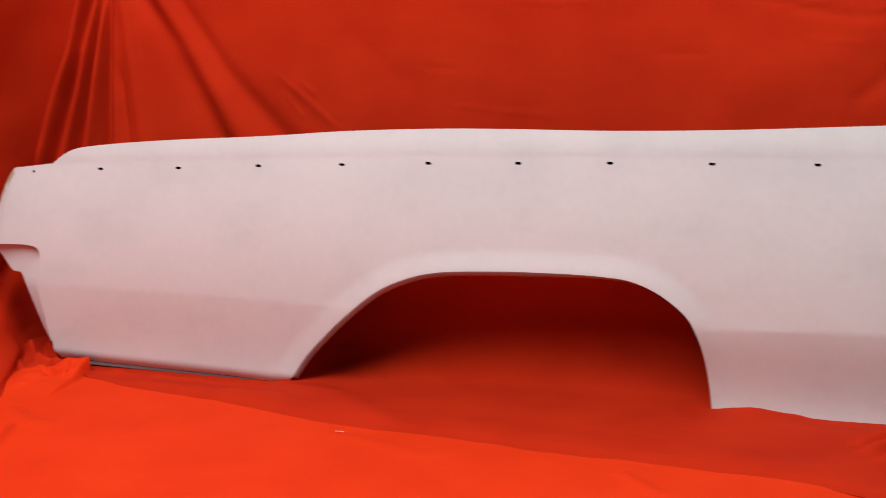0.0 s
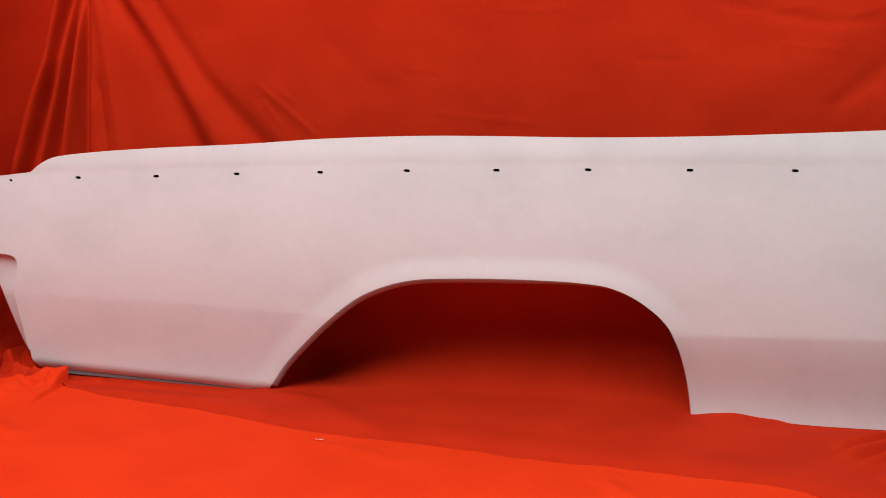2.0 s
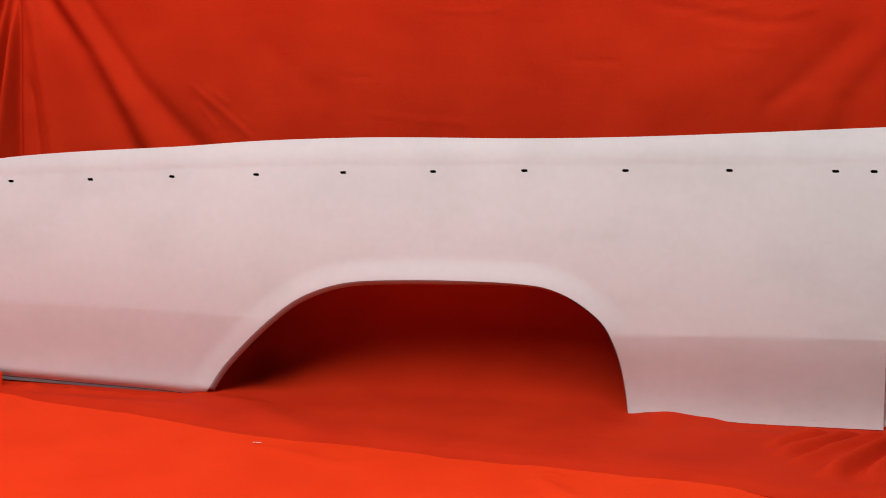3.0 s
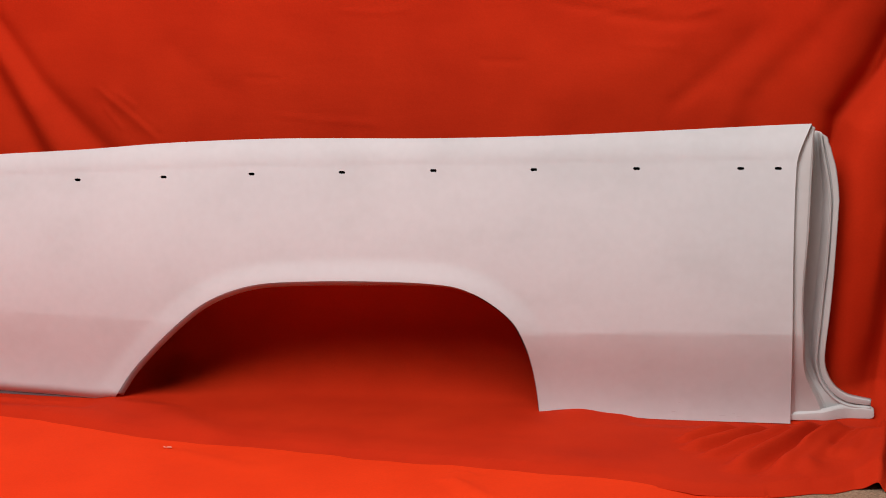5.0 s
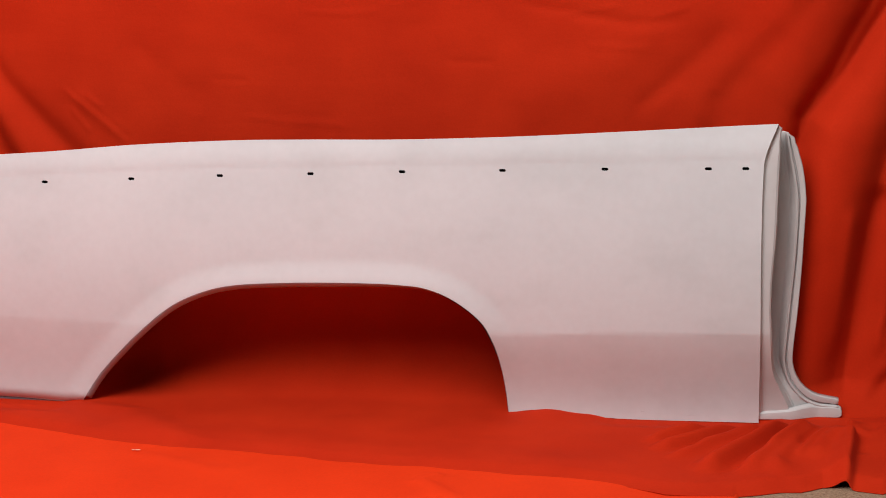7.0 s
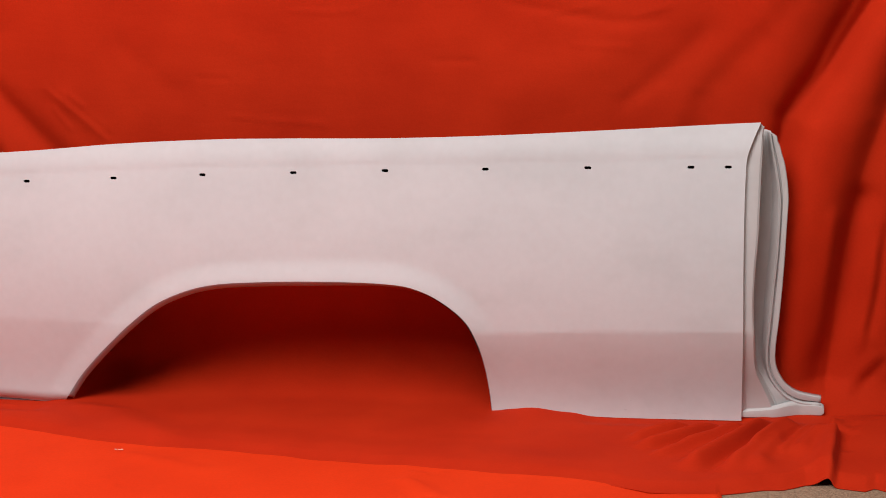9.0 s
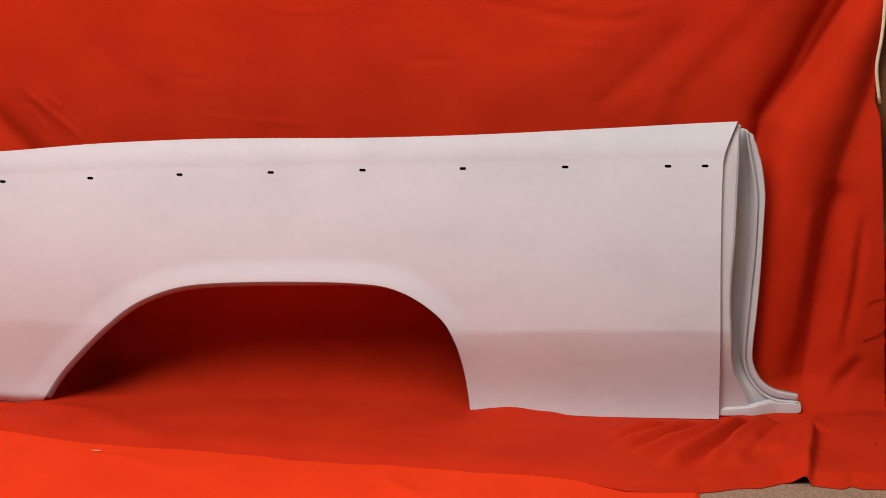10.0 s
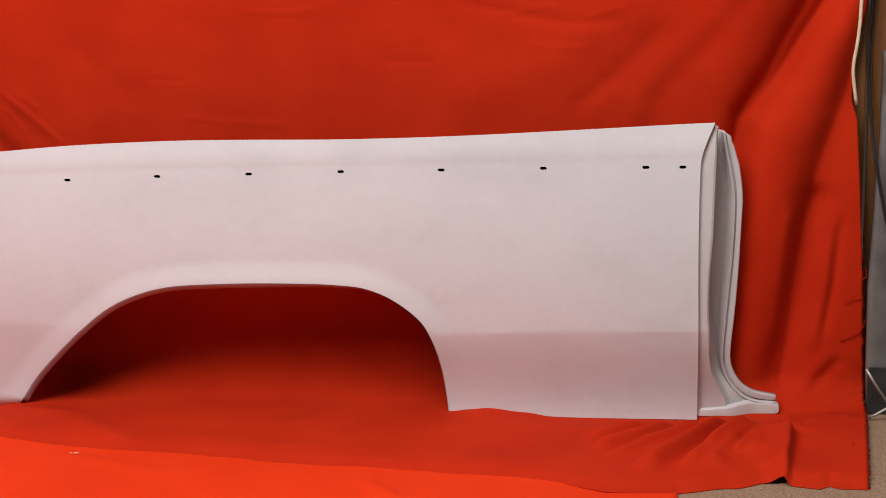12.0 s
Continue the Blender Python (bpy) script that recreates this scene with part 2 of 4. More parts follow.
WALL_CREASES = (
    (0.0015, 0.006, 0.008, (-0.500, 0.644), (-0.408, 0.568), (-0.340, 0.508)),
    (-0.0010, 0.005, 0.007, (-0.485, 0.640), (-0.398, 0.572), (-0.330, 0.512)),
    (0.0016, 0.005, 0.006, (-0.475, 0.592), (-0.425, 0.533)),
    (0.0014, 0.005, 0.006, (-0.436, 0.620), (-0.394, 0.586)),
    (0.0016, 0.004, 0.006, (0.764, 0.772), (0.860, 0.801)),
    (0.0014, 0.004, 0.006, (0.581, 0.779), (0.723, 0.801)),
    (-0.0012, 0.005, 0.006, (0.350, 0.687), (0.466, 0.686)),
    (0.0010, 0.005, 0.007, (0.639, 0.722), (0.783, 0.713)),
    (-0.0010, 0.004, 0.005, (-0.157, 0.651), (-0.068, 0.648)),
    (0.0010, 0.005, 0.007, (-0.110, 0.572), (0.044, 0.559), (0.152, 0.552)),
    (0.0010, 0.004, 0.006, (0.039, 0.792), (0.151, 0.788), (0.228, 0.794)),
)
WALL_FOLDS_RIGHT = (
    (-0.003, 0.022, 0.034, (1.15, 0.90), (1.05, 0.76), (0.935, 0.615), (0.85, 0.45)),
    (0.003, 0.022, 0.034, (1.12, 0.93), (1.00, 0.76), (0.90, 0.63), (0.80, 0.448)),
    (0.008, 0.016, 0.020, (1.176, 0.42), (1.170, 0.30), (1.150, 0.10)),
    (-0.006, 0.010, 0.012, (1.285, 0.40), (1.270, 0.25), (1.245, 0.12)),
    (0.005, 0.010, 0.014, (1.26, 0.36), (1.25, 0.22), (1.23, 0.10)),
)
CORNER_VALLEYS = (
    (0.013, 0.014, 0.010, (1.040, 0.46), (1.068, 0.530), (1.0725, 0.580), (1.1034, 0.632), (1.1297, 0.671), (1.1657, 0.746), (1.1954, 0.797), (1.245, 0.90)),
    (0.050, 0.165, 0.045, (1.020, 0.36), (1.032, 0.42), (1.052, 0.48), (1.080, 0.545), (1.0905, 0.580), (1.1254, 0.632), (1.1557, 0.671), (1.2007, 0.746), (1.2354, 0.797), (1.30, 0.92), (1.37, 1.10)),
    (0.030, 0.034, 0.020, (1.020, 0.38), (1.040, 0.45), (1.078, 0.545), (1.0885, 0.580), (1.1234, 0.632), (1.1537, 0.671), (1.1987, 0.746), (1.2334, 0.797), (1.298, 0.92), (1.368, 1.10)),
)
BORDER_VALLEYS = (
    (0.034, 0.030, 0.075, (1.128, -0.06), (1.146, 0.03), (1.163, 0.13), (1.179, 0.22), (1.195, 0.310), (1.217, 0.422), (1.243, 0.512), (1.2815, 0.617), (1.314, 0.732), (1.335, 0.797), (1.36, 0.90), (1.40, 1.05)),
    (0.020, 0.018, 0.026, (1.158, -0.04), (1.168, 0.03), (1.180, 0.14), (1.194, 0.26), (1.212, 0.37), (1.235, 0.46)),
)
FOOT_FOLDS = (
    (0.004, 0.013, 0.016, (1.20, 0.02), (1.235, 0.070), (1.275, 0.115)),
    (-0.004, 0.011, 0.014, (1.22, 0.01), (1.252, 0.055), (1.295, 0.10)),
)
FLOOR_FOLDS_LONG = (
    (0.010, 0.030, 0.050, (-0.42, 0.00), (-0.262, -0.086), (-0.06, -0.30)),
    (-0.010, 0.009, 0.016, (1.105, 0.038), (1.055, -0.059), (1.016, -0.145), (0.971, -0.238), (0.915, -0.34)),
    (0.024, 0.011, 0.020, (1.088, 0.035), (1.030, -0.065), (0.985, -0.150), (0.930, -0.242), (0.88, -0.32)),
    (0.020, 0.012, 0.022, (1.128, 0.03), (1.084, -0.065), (1.042, -0.150), (1.000, -0.24), (0.955, -0.33)),
    (-0.010, 0.010, 0.016, (1.179, 0.025), (1.137, -0.040), (1.088, -0.127), (1.056, -0.220), (1.025, -0.30)),
    (0.018, 0.013, 0.024, (1.172, 0.02), (1.122, -0.06), (1.075, -0.150), (1.040, -0.24), (1.01, -0.33)),
    (0.012, 0.012, 0.020, (1.195, 0.01), (1.152, -0.06), (1.115, -0.150), (1.090, -0.24)),
)
FLOOR_FOLDS_SHORT = (
    (-0.008, 0.008, 0.014, (1.052, 0.041), (0.993, -0.027), (0.937, -0.086), (0.875, -0.156), (0.82, -0.21)),
    (0.015, 0.009, 0.014, (1.035, 0.035), (0.975, -0.022), (0.915, -0.083), (0.85, -0.150), (0.79, -0.20)),
    (0.012, 0.009, 0.014, (1.060, 0.02), (1.000, -0.055), (0.945, -0.125), (0.88, -0.195), (0.82, -0.25)),
    (-0.006, 0.008, 0.012, (0.985, 0.005), (0.914, -0.045), (0.856, -0.11), (0.81, -0.16)),
    (0.009, 0.009, 0.012, (0.955, 0.0), (0.89, -0.052), (0.83, -0.11), (0.78, -0.16)),
    (0.006, 0.03, 0.03, (1.30, 0.04), (1.235, -0.035), (1.19, -0.07)),
    (-0.006, 0.014, 0.020, (1.225, -0.01), (1.200, -0.07), (1.185, -0.14), (1.178, -0.2)),
    (0.006, 0.02, 0.02, (1.26, -0.34), (1.31, -0.36)),
)
FLOOR_FOLDS_FINE = (
    (0.008, 0.006, 0.009, (1.045, 0.02), (0.960, -0.09), (0.870, -0.20)),
    (-0.007, 0.006, 0.008, (1.072, 0.02), (1.010, -0.08), (0.950, -0.18)),
    (0.008, 0.006, 0.009, (1.110, 0.00), (1.060, -0.10), (1.005, -0.22)),
    (-0.007, 0.006, 0.008, (1.150, 0.01), (1.105, -0.08), (1.065, -0.18)),
    (0.006, 0.006, 0.009, (0.930, -0.03), (0.860, -0.08), (0.780, -0.14)),
    (-0.006, 0.006, 0.008, (1.005, -0.02), (0.935, -0.10), (0.860, -0.175)),
    (0.006, 0.006, 0.008, (1.135, -0.06), (1.095, -0.14), (1.060, -0.23)),
)
TAIL_PLEATS = (
    (0.026, 0.016, 0.018, (-1.080, 0.10), (-1.010, -0.005), (-0.955, -0.075)),
    (0.018, 0.014, 0.016, (-1.000, -0.005), (-0.945, -0.038), (-0.890, -0.060)),
    (0.018, 0.014, 0.016, (-1.090, 0.05), (-1.030, -0.04), (-0.980, -0.095)),
    (0.012, 0.014, 0.016, (-0.950, -0.040), (-0.900, -0.055), (-0.840, -0.065)),
    (0.014, 0.011, 0.012, (-1.050, 0.12), (-0.975, 0.03), (-0.955, 0.0)),
    (-0.009, 0.006, 0.007, (-1.085, 0.075), (-1.035, 0.025), (-0.990, -0.035)),
    (-0.009, 0.006, 0.007, (-1.062, 0.125), (-1.005, 0.045), (-0.962, -0.010)),
    (0.004, 0.006, 0.007, (-0.995, 0.03), (-0.960, 0.010), (-0.915, -0.040)),
)
HUMP = ((-0.40, 1.143), (-0.292, 1.150), (-0.233, 1.158), (-0.155, 1.167), (-0.061, 1.178), (0.0, 1.186))
FRONT = ((-1.30, -0.07), (-0.97, -0.085), (-0.90, -0.065), (-0.845, -0.066), (-0.747, -0.117), (-0.526, -0.163), (-0.423, -0.195), (-0.255, -0.246), (-0.116, -0.270),
         (0.013, -0.284), (0.18, -0.317), (0.5, -0.350), (0.66, -0.365), (0.76, -0.385), (0.83, -0.420), (0.888, -0.417), (0.951, -0.410), (0.995, -0.396), (1.045, -0.377),
         (1.089, -0.372), (1.113, -0.359), (1.135, -0.345), (1.156, -0.342), (1.19, -0.350), (1.255, -0.365), (1.274, -0.348), (1.29, -0.360))
BACK = ((-1.30, 0.24), (-0.9, 0.22), (0.3, 0.22), (0.8, 0.195), (0.95, 0.160), (1.04, 0.080), (1.14, 0.076), (1.25, 0.110), (1.34, 0.138), (1.40, 0.15))


BORDER = ((0.0, -0.006), (0.10, -0.008), (0.19, -0.011), (0.28, -0.0145), (0.46, -0.025), (0.575, -0.032), (0.61, -0.043), (0.67, -0.042), (0.726, -0.036), (0.79, -0.022), (0.90, -0.010), (1.2, 0.0))


VALLEY = ((0, -1.05), (0.2, -1.14), (0.327, -1.156), (0.589, -1.063), (0.934, -0.947), (1.75, -0.80))


CLOTH_POINTS = []


def cloth_front(x, z):
    """How far back the hanging cloth is at a place."""
    p = CLOTH_POINTS[0]
    return float(p[np.argmin((p[:, 0] - x) ** 2 + (p[:, 2] - z) ** 2), 1])


def backdrop():
    u = np.r_[np.linspace(0, 0.2, 240, endpoint=False), np.linspace(0.2, 1, 560)]
    cols, rows_wall, rows_cove, rows_floor = len(u), 270, 36, 110
    steps = np.linspace(0, 1, rows_wall)
    pts = np.zeros((rows_wall + rows_cove + rows_floor, cols, 3))
    x0 = -1.28 + u * 2.62
    back, front = np.mean([level(BACK, x0 + d) for d in np.linspace(-0.05, 0.05, 15)], 0), level(FRONT, x0) + (0.008 * wander(x0, x0 * 0, 5.0, 3.0) + 0.004 * wander(x0, x0 * 0, 17.0, 6.0)) * smooth01((0.7 - x0) / 0.2)
    cove = level(((-0.95, 0.12), (-0.43, 0.12), (-0.22, 0.17), (0.35, 0.18), (0.6, 0.15), (0.85, 0.10), (1.06, 0.06), (1.4, 0.06)), x0)
    for k, f in enumerate(steps):
        # the right border swings in and out on its way down
        z = 1.75 + (cove - 1.75) * f
        x = x0 + smooth01((x0 - 0.9) / 0.45) * level(BORDER, z)
        pts[k] = np.stack([x, back, z], -1)
    for k in range(rows_cove):
        a = (k + 1) / rows_cove * math.pi / 2
        pts[rows_wall + k] = np.stack([x0 + smooth01((x0 - 0.9) / 0.45) * -0.006, back - cove * (1 - math.cos(a)), cove * (1 - math.sin(a))], -1)
    for k in range(rows_floor):
        f = (k + 1) / rows_floor
        y = (back - cove) + (front - back + cove) * f
        pts[rows_wall + rows_cove + k] = np.stack([x0 - (0.006 + 0.047 * f) * smooth01((x0 - 0.9) / 0.4), y, np.zeros(cols)], -1)
    w = pts[:rows_wall + rows_cove]
    fade = np.where(w[..., 0] > 1.0, smooth01(w[..., 2] / 0.06), smooth01((w[..., 2] - 0.03) / 0.14))
    out = folds(w[..., 0], w[..., 2], WALL_FOLDS_LEFT + WALL_FOLDS_MID + WALL_CREASES + WALL_FOLDS_RIGHT + FOOT_FOLDS) + valleys(w[..., 0], w[..., 2], CORNER_VALLEYS + BORDER_VALLEYS)
    out += 0.006 * wander(w[..., 0], w[..., 2], 3.0, 1.0) + 0.0016 * wander(w[..., 0], w[..., 2], 14.0, 5.0)
    w[..., 1] -= out * fade
    w[..., 1] -= (1 - fade) * (0.010 * wander(w[..., 0], w[..., 2], 7.0, 61.0) + 0.007 * wander(w[..., 0], w[..., 2], 16.0, 62.0)) * smooth01((0.95 - w[..., 0]) / 0.2) * smooth01((w[..., 0] + 0.9) / 0.2) * smooth01((w[..., 2] - 0.004) / 0.05)
    # past the gathered valley the sheet runs back behind the side drape
    w[..., 1] += 0.15 * smooth01((level(VALLEY, w[..., 2]) - w[..., 0]) / 0.06)
    g = pts[rows_wall + rows_cove:]
    near = smooth01((0.08 - g[..., 1]) / 0.08)
    lift = folds(g[..., 0], g[..., 1], FLOOR_FOLDS_LONG + FLOOR_FOLDS_SHORT + FLOOR_FOLDS_FINE) + 0.0045 * np.abs(wander(g[..., 0], g[..., 1], 5.0, 2.0)) + 0.0006 * wander(g[..., 0], g[..., 1], 12.0, 9.0)
    # one steep fold runs out under the border beside the sill foot
    side = g[..., 0] - level(HUMP, g[..., 1])
    lift += 0.030 * np.exp(-(side / np.where(side < 0, 0.034, 0.0065)) ** 2) * smooth01((-0.055 - g[..., 1]) / 0.06)
    lift += 0.004 * smooth01((g[..., 0] - 0.9) / 0.1) * smooth01((g[..., 1] - front[None]) / 0.06)
    # the cloth under the panel's feet stays flat
    foot = smooth01((np.abs(g[..., 1] - 0.02) - 0.025) / 0.075)
    lead = g[..., 1] - front[None]
    loose = smooth01((g[..., 0] - 0.68) / 0.12)
    g[..., 2] += np.maximum(lift, -0.006) * near * np.where(g[..., 0] < 1.17, foot, 1.0) * np.maximum(loose, smooth01(lead / 0.06))
    # the front border lies down on the other cloth, and stands off it where it is loose
    at_edge = smooth01(1 - lead / 0.05)
    flat = np.where(g[..., 0] < 0.95, -0.0068, -0.0092)
    gap = 0.5 * np.exp(-((g[..., 0] - 0.82) / 0.035) ** 2) + np.exp(-(np.minimum(side + 0.005, 0) / 0.020) ** 2) * np.exp(-(np.maximum(side + 0.005, 0) / 0.010) ** 2)
    hold = at_edge * loose * (1 - 0.42 * np.minimum(gap, 1))
    g[..., 2] += hold * (flat - g[..., 2]) - at_edge * (1 - loose) * (0.0108 + 0.0035 * wander(g[..., 0], g[..., 1], 6.0, 31.0))
    g[..., 2] += 0.006 * smooth01(lead / 0.09) * smooth01((0.16 - lead) / 0.09) * (1 - loose) * (0.7 + 0.5 * wander(g[..., 0], g[..., 1] * 0.2, 4.0, 14.0))
    dip = smooth01((-0.395 - g[..., 0]) / 0.06) * smooth01((g[..., 1] + 0.11) / 0.06) * smooth01((0.12 - g[..., 1]) / 0.08)
    dip = np.maximum(dip, 0.9 * smooth01((g[..., 0] - 0.66) / 0.06) * smooth01((1.04 - g[..., 0]) / 0.03) * smooth01((g[..., 1] + 0.075) / 0.06) * smooth01((0.026 - g[..., 1]) / 0.012))
    g[..., 2] -= dip * (level(((-0.70, 0.0045), (-0.42, 0.0094), (0.5, 0.0094)), g[..., 0]) + 0.85 * g[..., 2])
    g[..., 2] += folds(g[..., 0] + 0.003 * wander(g[..., 0], g[..., 1], 14.0, 52.0), g[..., 1], TAIL_PLEATS)
    g[..., 2] += 0.008 * np.exp(-((g[..., 0] - 0.585) / 0.045) ** 2 - ((g[..., 1] - 0.01) / 0.05) ** 2)
    slack = smooth01((-0.97 - g[..., 0]) / 0.06) * smooth01((g[..., 1] - 0.02) / 0.05)
    g[..., 2] += slack * (0.010 + 0.012 * wander(g[..., 0], g[..., 1], 14.0, 41.0))
    rumple = np.exp(-((g[..., 1] + 0.030) / 0.012) ** 2) * smooth01((g[..., 0] + 1.0) / 0.06) * smooth01((-0.46 - g[..., 0]) / 0.1)
    g[..., 2] += rumple * np.maximum(0.003 + 0.008 * wander(g[..., 0], g[..., 1], 16.0, 44.0) + 0.004 * wander(g[..., 0], g[..., 1], 40.0, 45.0), 0)
    # frayed right border
    fray = (0.0035 - 0.0025 * smooth01((pts[:, -1, 2] - 0.25) / 0.1)) * wander(np.full(len(pts), 3.0), np.arange(len(pts)) * 0.4, 1.0, 7.0)
    pts[:, -1, 0] += fray
    CLOTH_POINTS.append(w.reshape(-1, 3).copy())
    ob = mesh_object("backdrop_cloth", *sheet(pts), RED_WALL)
    verts, faces, rng = [], [], random.Random(5)
    border = pts[pts[:, -1, 2] < 0.34, -1]
    for a, b in zip(border[:-1], border[1:]):
        for f in (0.15, 0.6):
            root = a + (b - a) * f
            out = rng.uniform(0.001, 0.005)
            drop = rng.uniform(-0.004, 0.002)
            first = len(verts)
            verts += [root + (-0.003, -0.0008, 0.0), root + (-0.003, -0.0008, 0.0014), root + (out, -0.001 + rng.uniform(-0.002, 0.001), drop + 0.0008), root + (out, -0.001, drop),
                      root + (-0.003, 0.0008, 0.0), root + (-0.003, 0.0008, 0.0014)]
            faces += [[first, first + 3, first + 2, first + 1], [first + 4, first + 5, first + 2, first + 3], [first + 1, first + 2, first + 5], [first, first + 4, first + 3]]
    mesh_object("frayed_fringe", verts, faces, RED_DARK, ob, "frayed dark red threads along the border")
    thick = ob.modifiers.new("thick", "SOLIDIFY")
    thick.thickness, thick.offset = 0.0015, 0.0
    return tagged(ob, "plain red cotton backdrop hanging in folds onto the floor", "cloth")


CLOTH = backdrop()
for line, thick_mm in ((((1.285, 0.090, 0.131), (1.298, 0.088, 0.136), (1.317, 0.088, 0.144), (1.330, 0.090, 0.157), (1.335, 0.096, 0.174)), 0.9),
                       (((1.293, 0.092, 0.207), (1.306, 0.089, 0.214), (1.326, 0.090, 0.217)), 0.8),
                       (((1.276, -0.176, 0.003), (1.283, -0.160, 0.006), (1.289, -0.132, 0.004)), 1.8),
                       (((1.326, 0.104, 0.255), (1.334, 0.098, 0.262), (1.331, 0.098, 0.280)), 1.0)):
    if line[0][2] > 0.05:
        line = [(x, cloth_front(x, z) - 0.004, z) for x, y, z in line]
    tube("loose_thread", along(line, 14), thick_mm * 0.001, RED_DARK, CLOTH, "dark red loose thread", 6)


def side_drape():
    """The cloth's wing that turns the corner past the tail end and comes forward onto the floor."""
    zs = np.r_[np.linspace(0, 0.03, 24), np.linspace(0.032, 0.3, 90), np.linspace(0.31, 1.75, 90)]
    turn, ys = np.linspace(0, 1, 70, endpoint=False), np.linspace(0.08, -1.3, 260)

    base = level(((-1.3, -0.68), (-0.86, -0.78), (-0.65, -0.833), (-0.48, -0.876), (-0.26, -0.947), (-0.05, -1.01), (0.08, -1.06)), ys)
    start = level(VALLEY, zs)
    reach = level(((0, -1.056), (0.008, -1.062), (0.02, -1.074), (0.05, -1.092), (0.1, -1.112), (0.2, -1.138), (0.3, -1.160), (0.44, -1.185), (0.589, -1.180), (0.78, -1.12), (1.2, -1.03), (1.75, -0.97)), zs)
    sway = level(((0, 1.0), (0.05, 0.85), (0.1, 0.6), (0.2, 0.10), (0.35, -0.35), (0.6, -0.8)), zs)
    X, Y = np.zeros((len(zs), 330)), np.zeros((len(zs), 330))
    Z = np.repeat(zs[:, None], 330, 1)
    for k, z in enumerate(zs):
        a, b = np.array((start[k], 0.285)), np.array((reach[k], 0.08))
        mid = np.array((reach[k] - 0.05 * sway[k], 0.21))
        p = (1 - turn[:, None]) ** 2 * a + 2 * turn[:, None] * (1 - turn[:, None]) * mid + turn[:, None] ** 2 * b
        X[k], Y[k] = np.r_[p[:, 0], reach[k] + (base + 1.06) * sway[k]], np.r_[p[:, 1], ys]
    low = smooth01((Z + 0.004) / 0.03)
    out = folds(Y, Z, ((0.012, 0.032, 0.036, (0.33, 0.36), (0.09, 0.228), (-0.01, 0.190), (-0.09, 0.158), (-0.22, 0.132), (-0.5, 0.12)),
                       (-0.042, 0.030, 0.030, (0.26, 0.26), (0.07, 0.172), (0.0, 0.142), (-0.06, 0.115), (-0.17, 0.082), (-0.27, 0.056), (-0.5, 0.045)),
                       (0.020, 0.018, 0.020, (0.05, 0.05), (-0.12, 0.036), (-0.30, 0.022), (-0.4, 0.02)),
                       (-0.018, 0.010, 0.014, (-0.20, 0.03), (-0.33, 0.040), (-0.5, 0.045)),
                       (0.024, 0.020, 0.03, (-0.35, 0.02), (-0.50, 0.075), (-0.75, 0.15)), (-0.02, 0.02, 0.03, (-0.46, 0.01), (-0.85, 0.12)),
                       (0.020, 0.02, 0.03, (-0.58, 0.0), (-0.95, 0.12)))) * low
    out += folds(Y, Z, ((0.024, 0.012, 0.013, (-0.30, 0.026), (-0.52, 0.022), (-0.80, 0.022)),))
    out += 0.007 * wander(Y, Z, 5.0, 11.0) * smooth01(Z / 0.05) + 0.002 * wander(Y, Z, 18.0, 12.0) * smooth01(Z / 0.05)
    bend = np.r_[np.linspace(0.1, 0.95, 70), np.full(260, 0.95)]
    X += out * bend
    Y -= out * np.sqrt(1 - bend ** 2)
    near = np.exp(-((Y + 0.03) / 0.08) ** 2) * np.exp(-(Z / 0.07) ** 2)
    X += 0.012 * near * wander(Y, Z, 13.0, 3.0)
    Z = Z - 0.0125 + 0.007 * near * np.abs(wander(X, Y, 14.0, 8.0))
    ob = mesh_object("side_wing", *sheet(np.stack([X, Y, Z], -1)), RED_WALL)
    thick = ob.modifiers.new("thick", "SOLIDIFY")
    thick.thickness, thick.offset = 0.0015, 0.0
    ob.parent = CLOTH
    return tagged(ob, "red cotton wing gathered in creases on the floor")


side_drape()


CUFF_TOP = ((-1.5, -0.08), (-0.975, -0.080), (-0.93, -0.060), (-0.90, -0.035), (-0.865, -0.016), (-0.845, -0.046), (-0.747, -0.092), (-0.526, -0.138), (-0.423, -0.170), (-0.255, -0.220), (0.013, -0.257), (0.5, -0.322), (1.0, -0.385))
CUFF_HIGH = ((-1.5, 0.0), (-1.00, 0.002), (-0.93, 0.010), (-0.90, 0.018), (-0.862, 0.020), (-0.850, 0.0), (1.0, 0.0))
CUFF_PLEATS = (
    (0.0064, 0.0140, 0.0196, (-0.965, -0.05), (-0.945, -0.085), (-0.930, -0.15)),
    (-0.0064, 0.0098, 0.0126, (-0.950, -0.05), (-0.925, -0.075), (-0.905, -0.12)),
    (0.0064, 0.0140, 0.0196, (-0.925, -0.02), (-0.900, -0.050), (-0.870, -0.110)),
    (-0.0056, 0.0098, 0.0126, (-0.985, -0.110), (-0.930, -0.090), (-0.880, -0.095)),
    (0.0048, 0.0168, 0.0196, (-1.00, -0.07), (-0.960, -0.13), (-0.94, -0.19)),
    (0.0040, 0.0126, 0.0140, (-0.866, -0.010), (-0.862, -0.05), (-0.862, -0.085)),
    (-0.0050, 0.0045, 0.0055, (-0.960, -0.070), (-0.925, -0.100), (-0.890, -0.112)),
    (0.0050, 0.0045, 0.0060, (-0.945, -0.055), (-0.905, -0.088), (-0.872, -0.100)),
    (-0.0045, 0.0045, 0.0055, (-0.890, -0.040), (-0.880, -0.075), (-0.868, -0.105)),
)


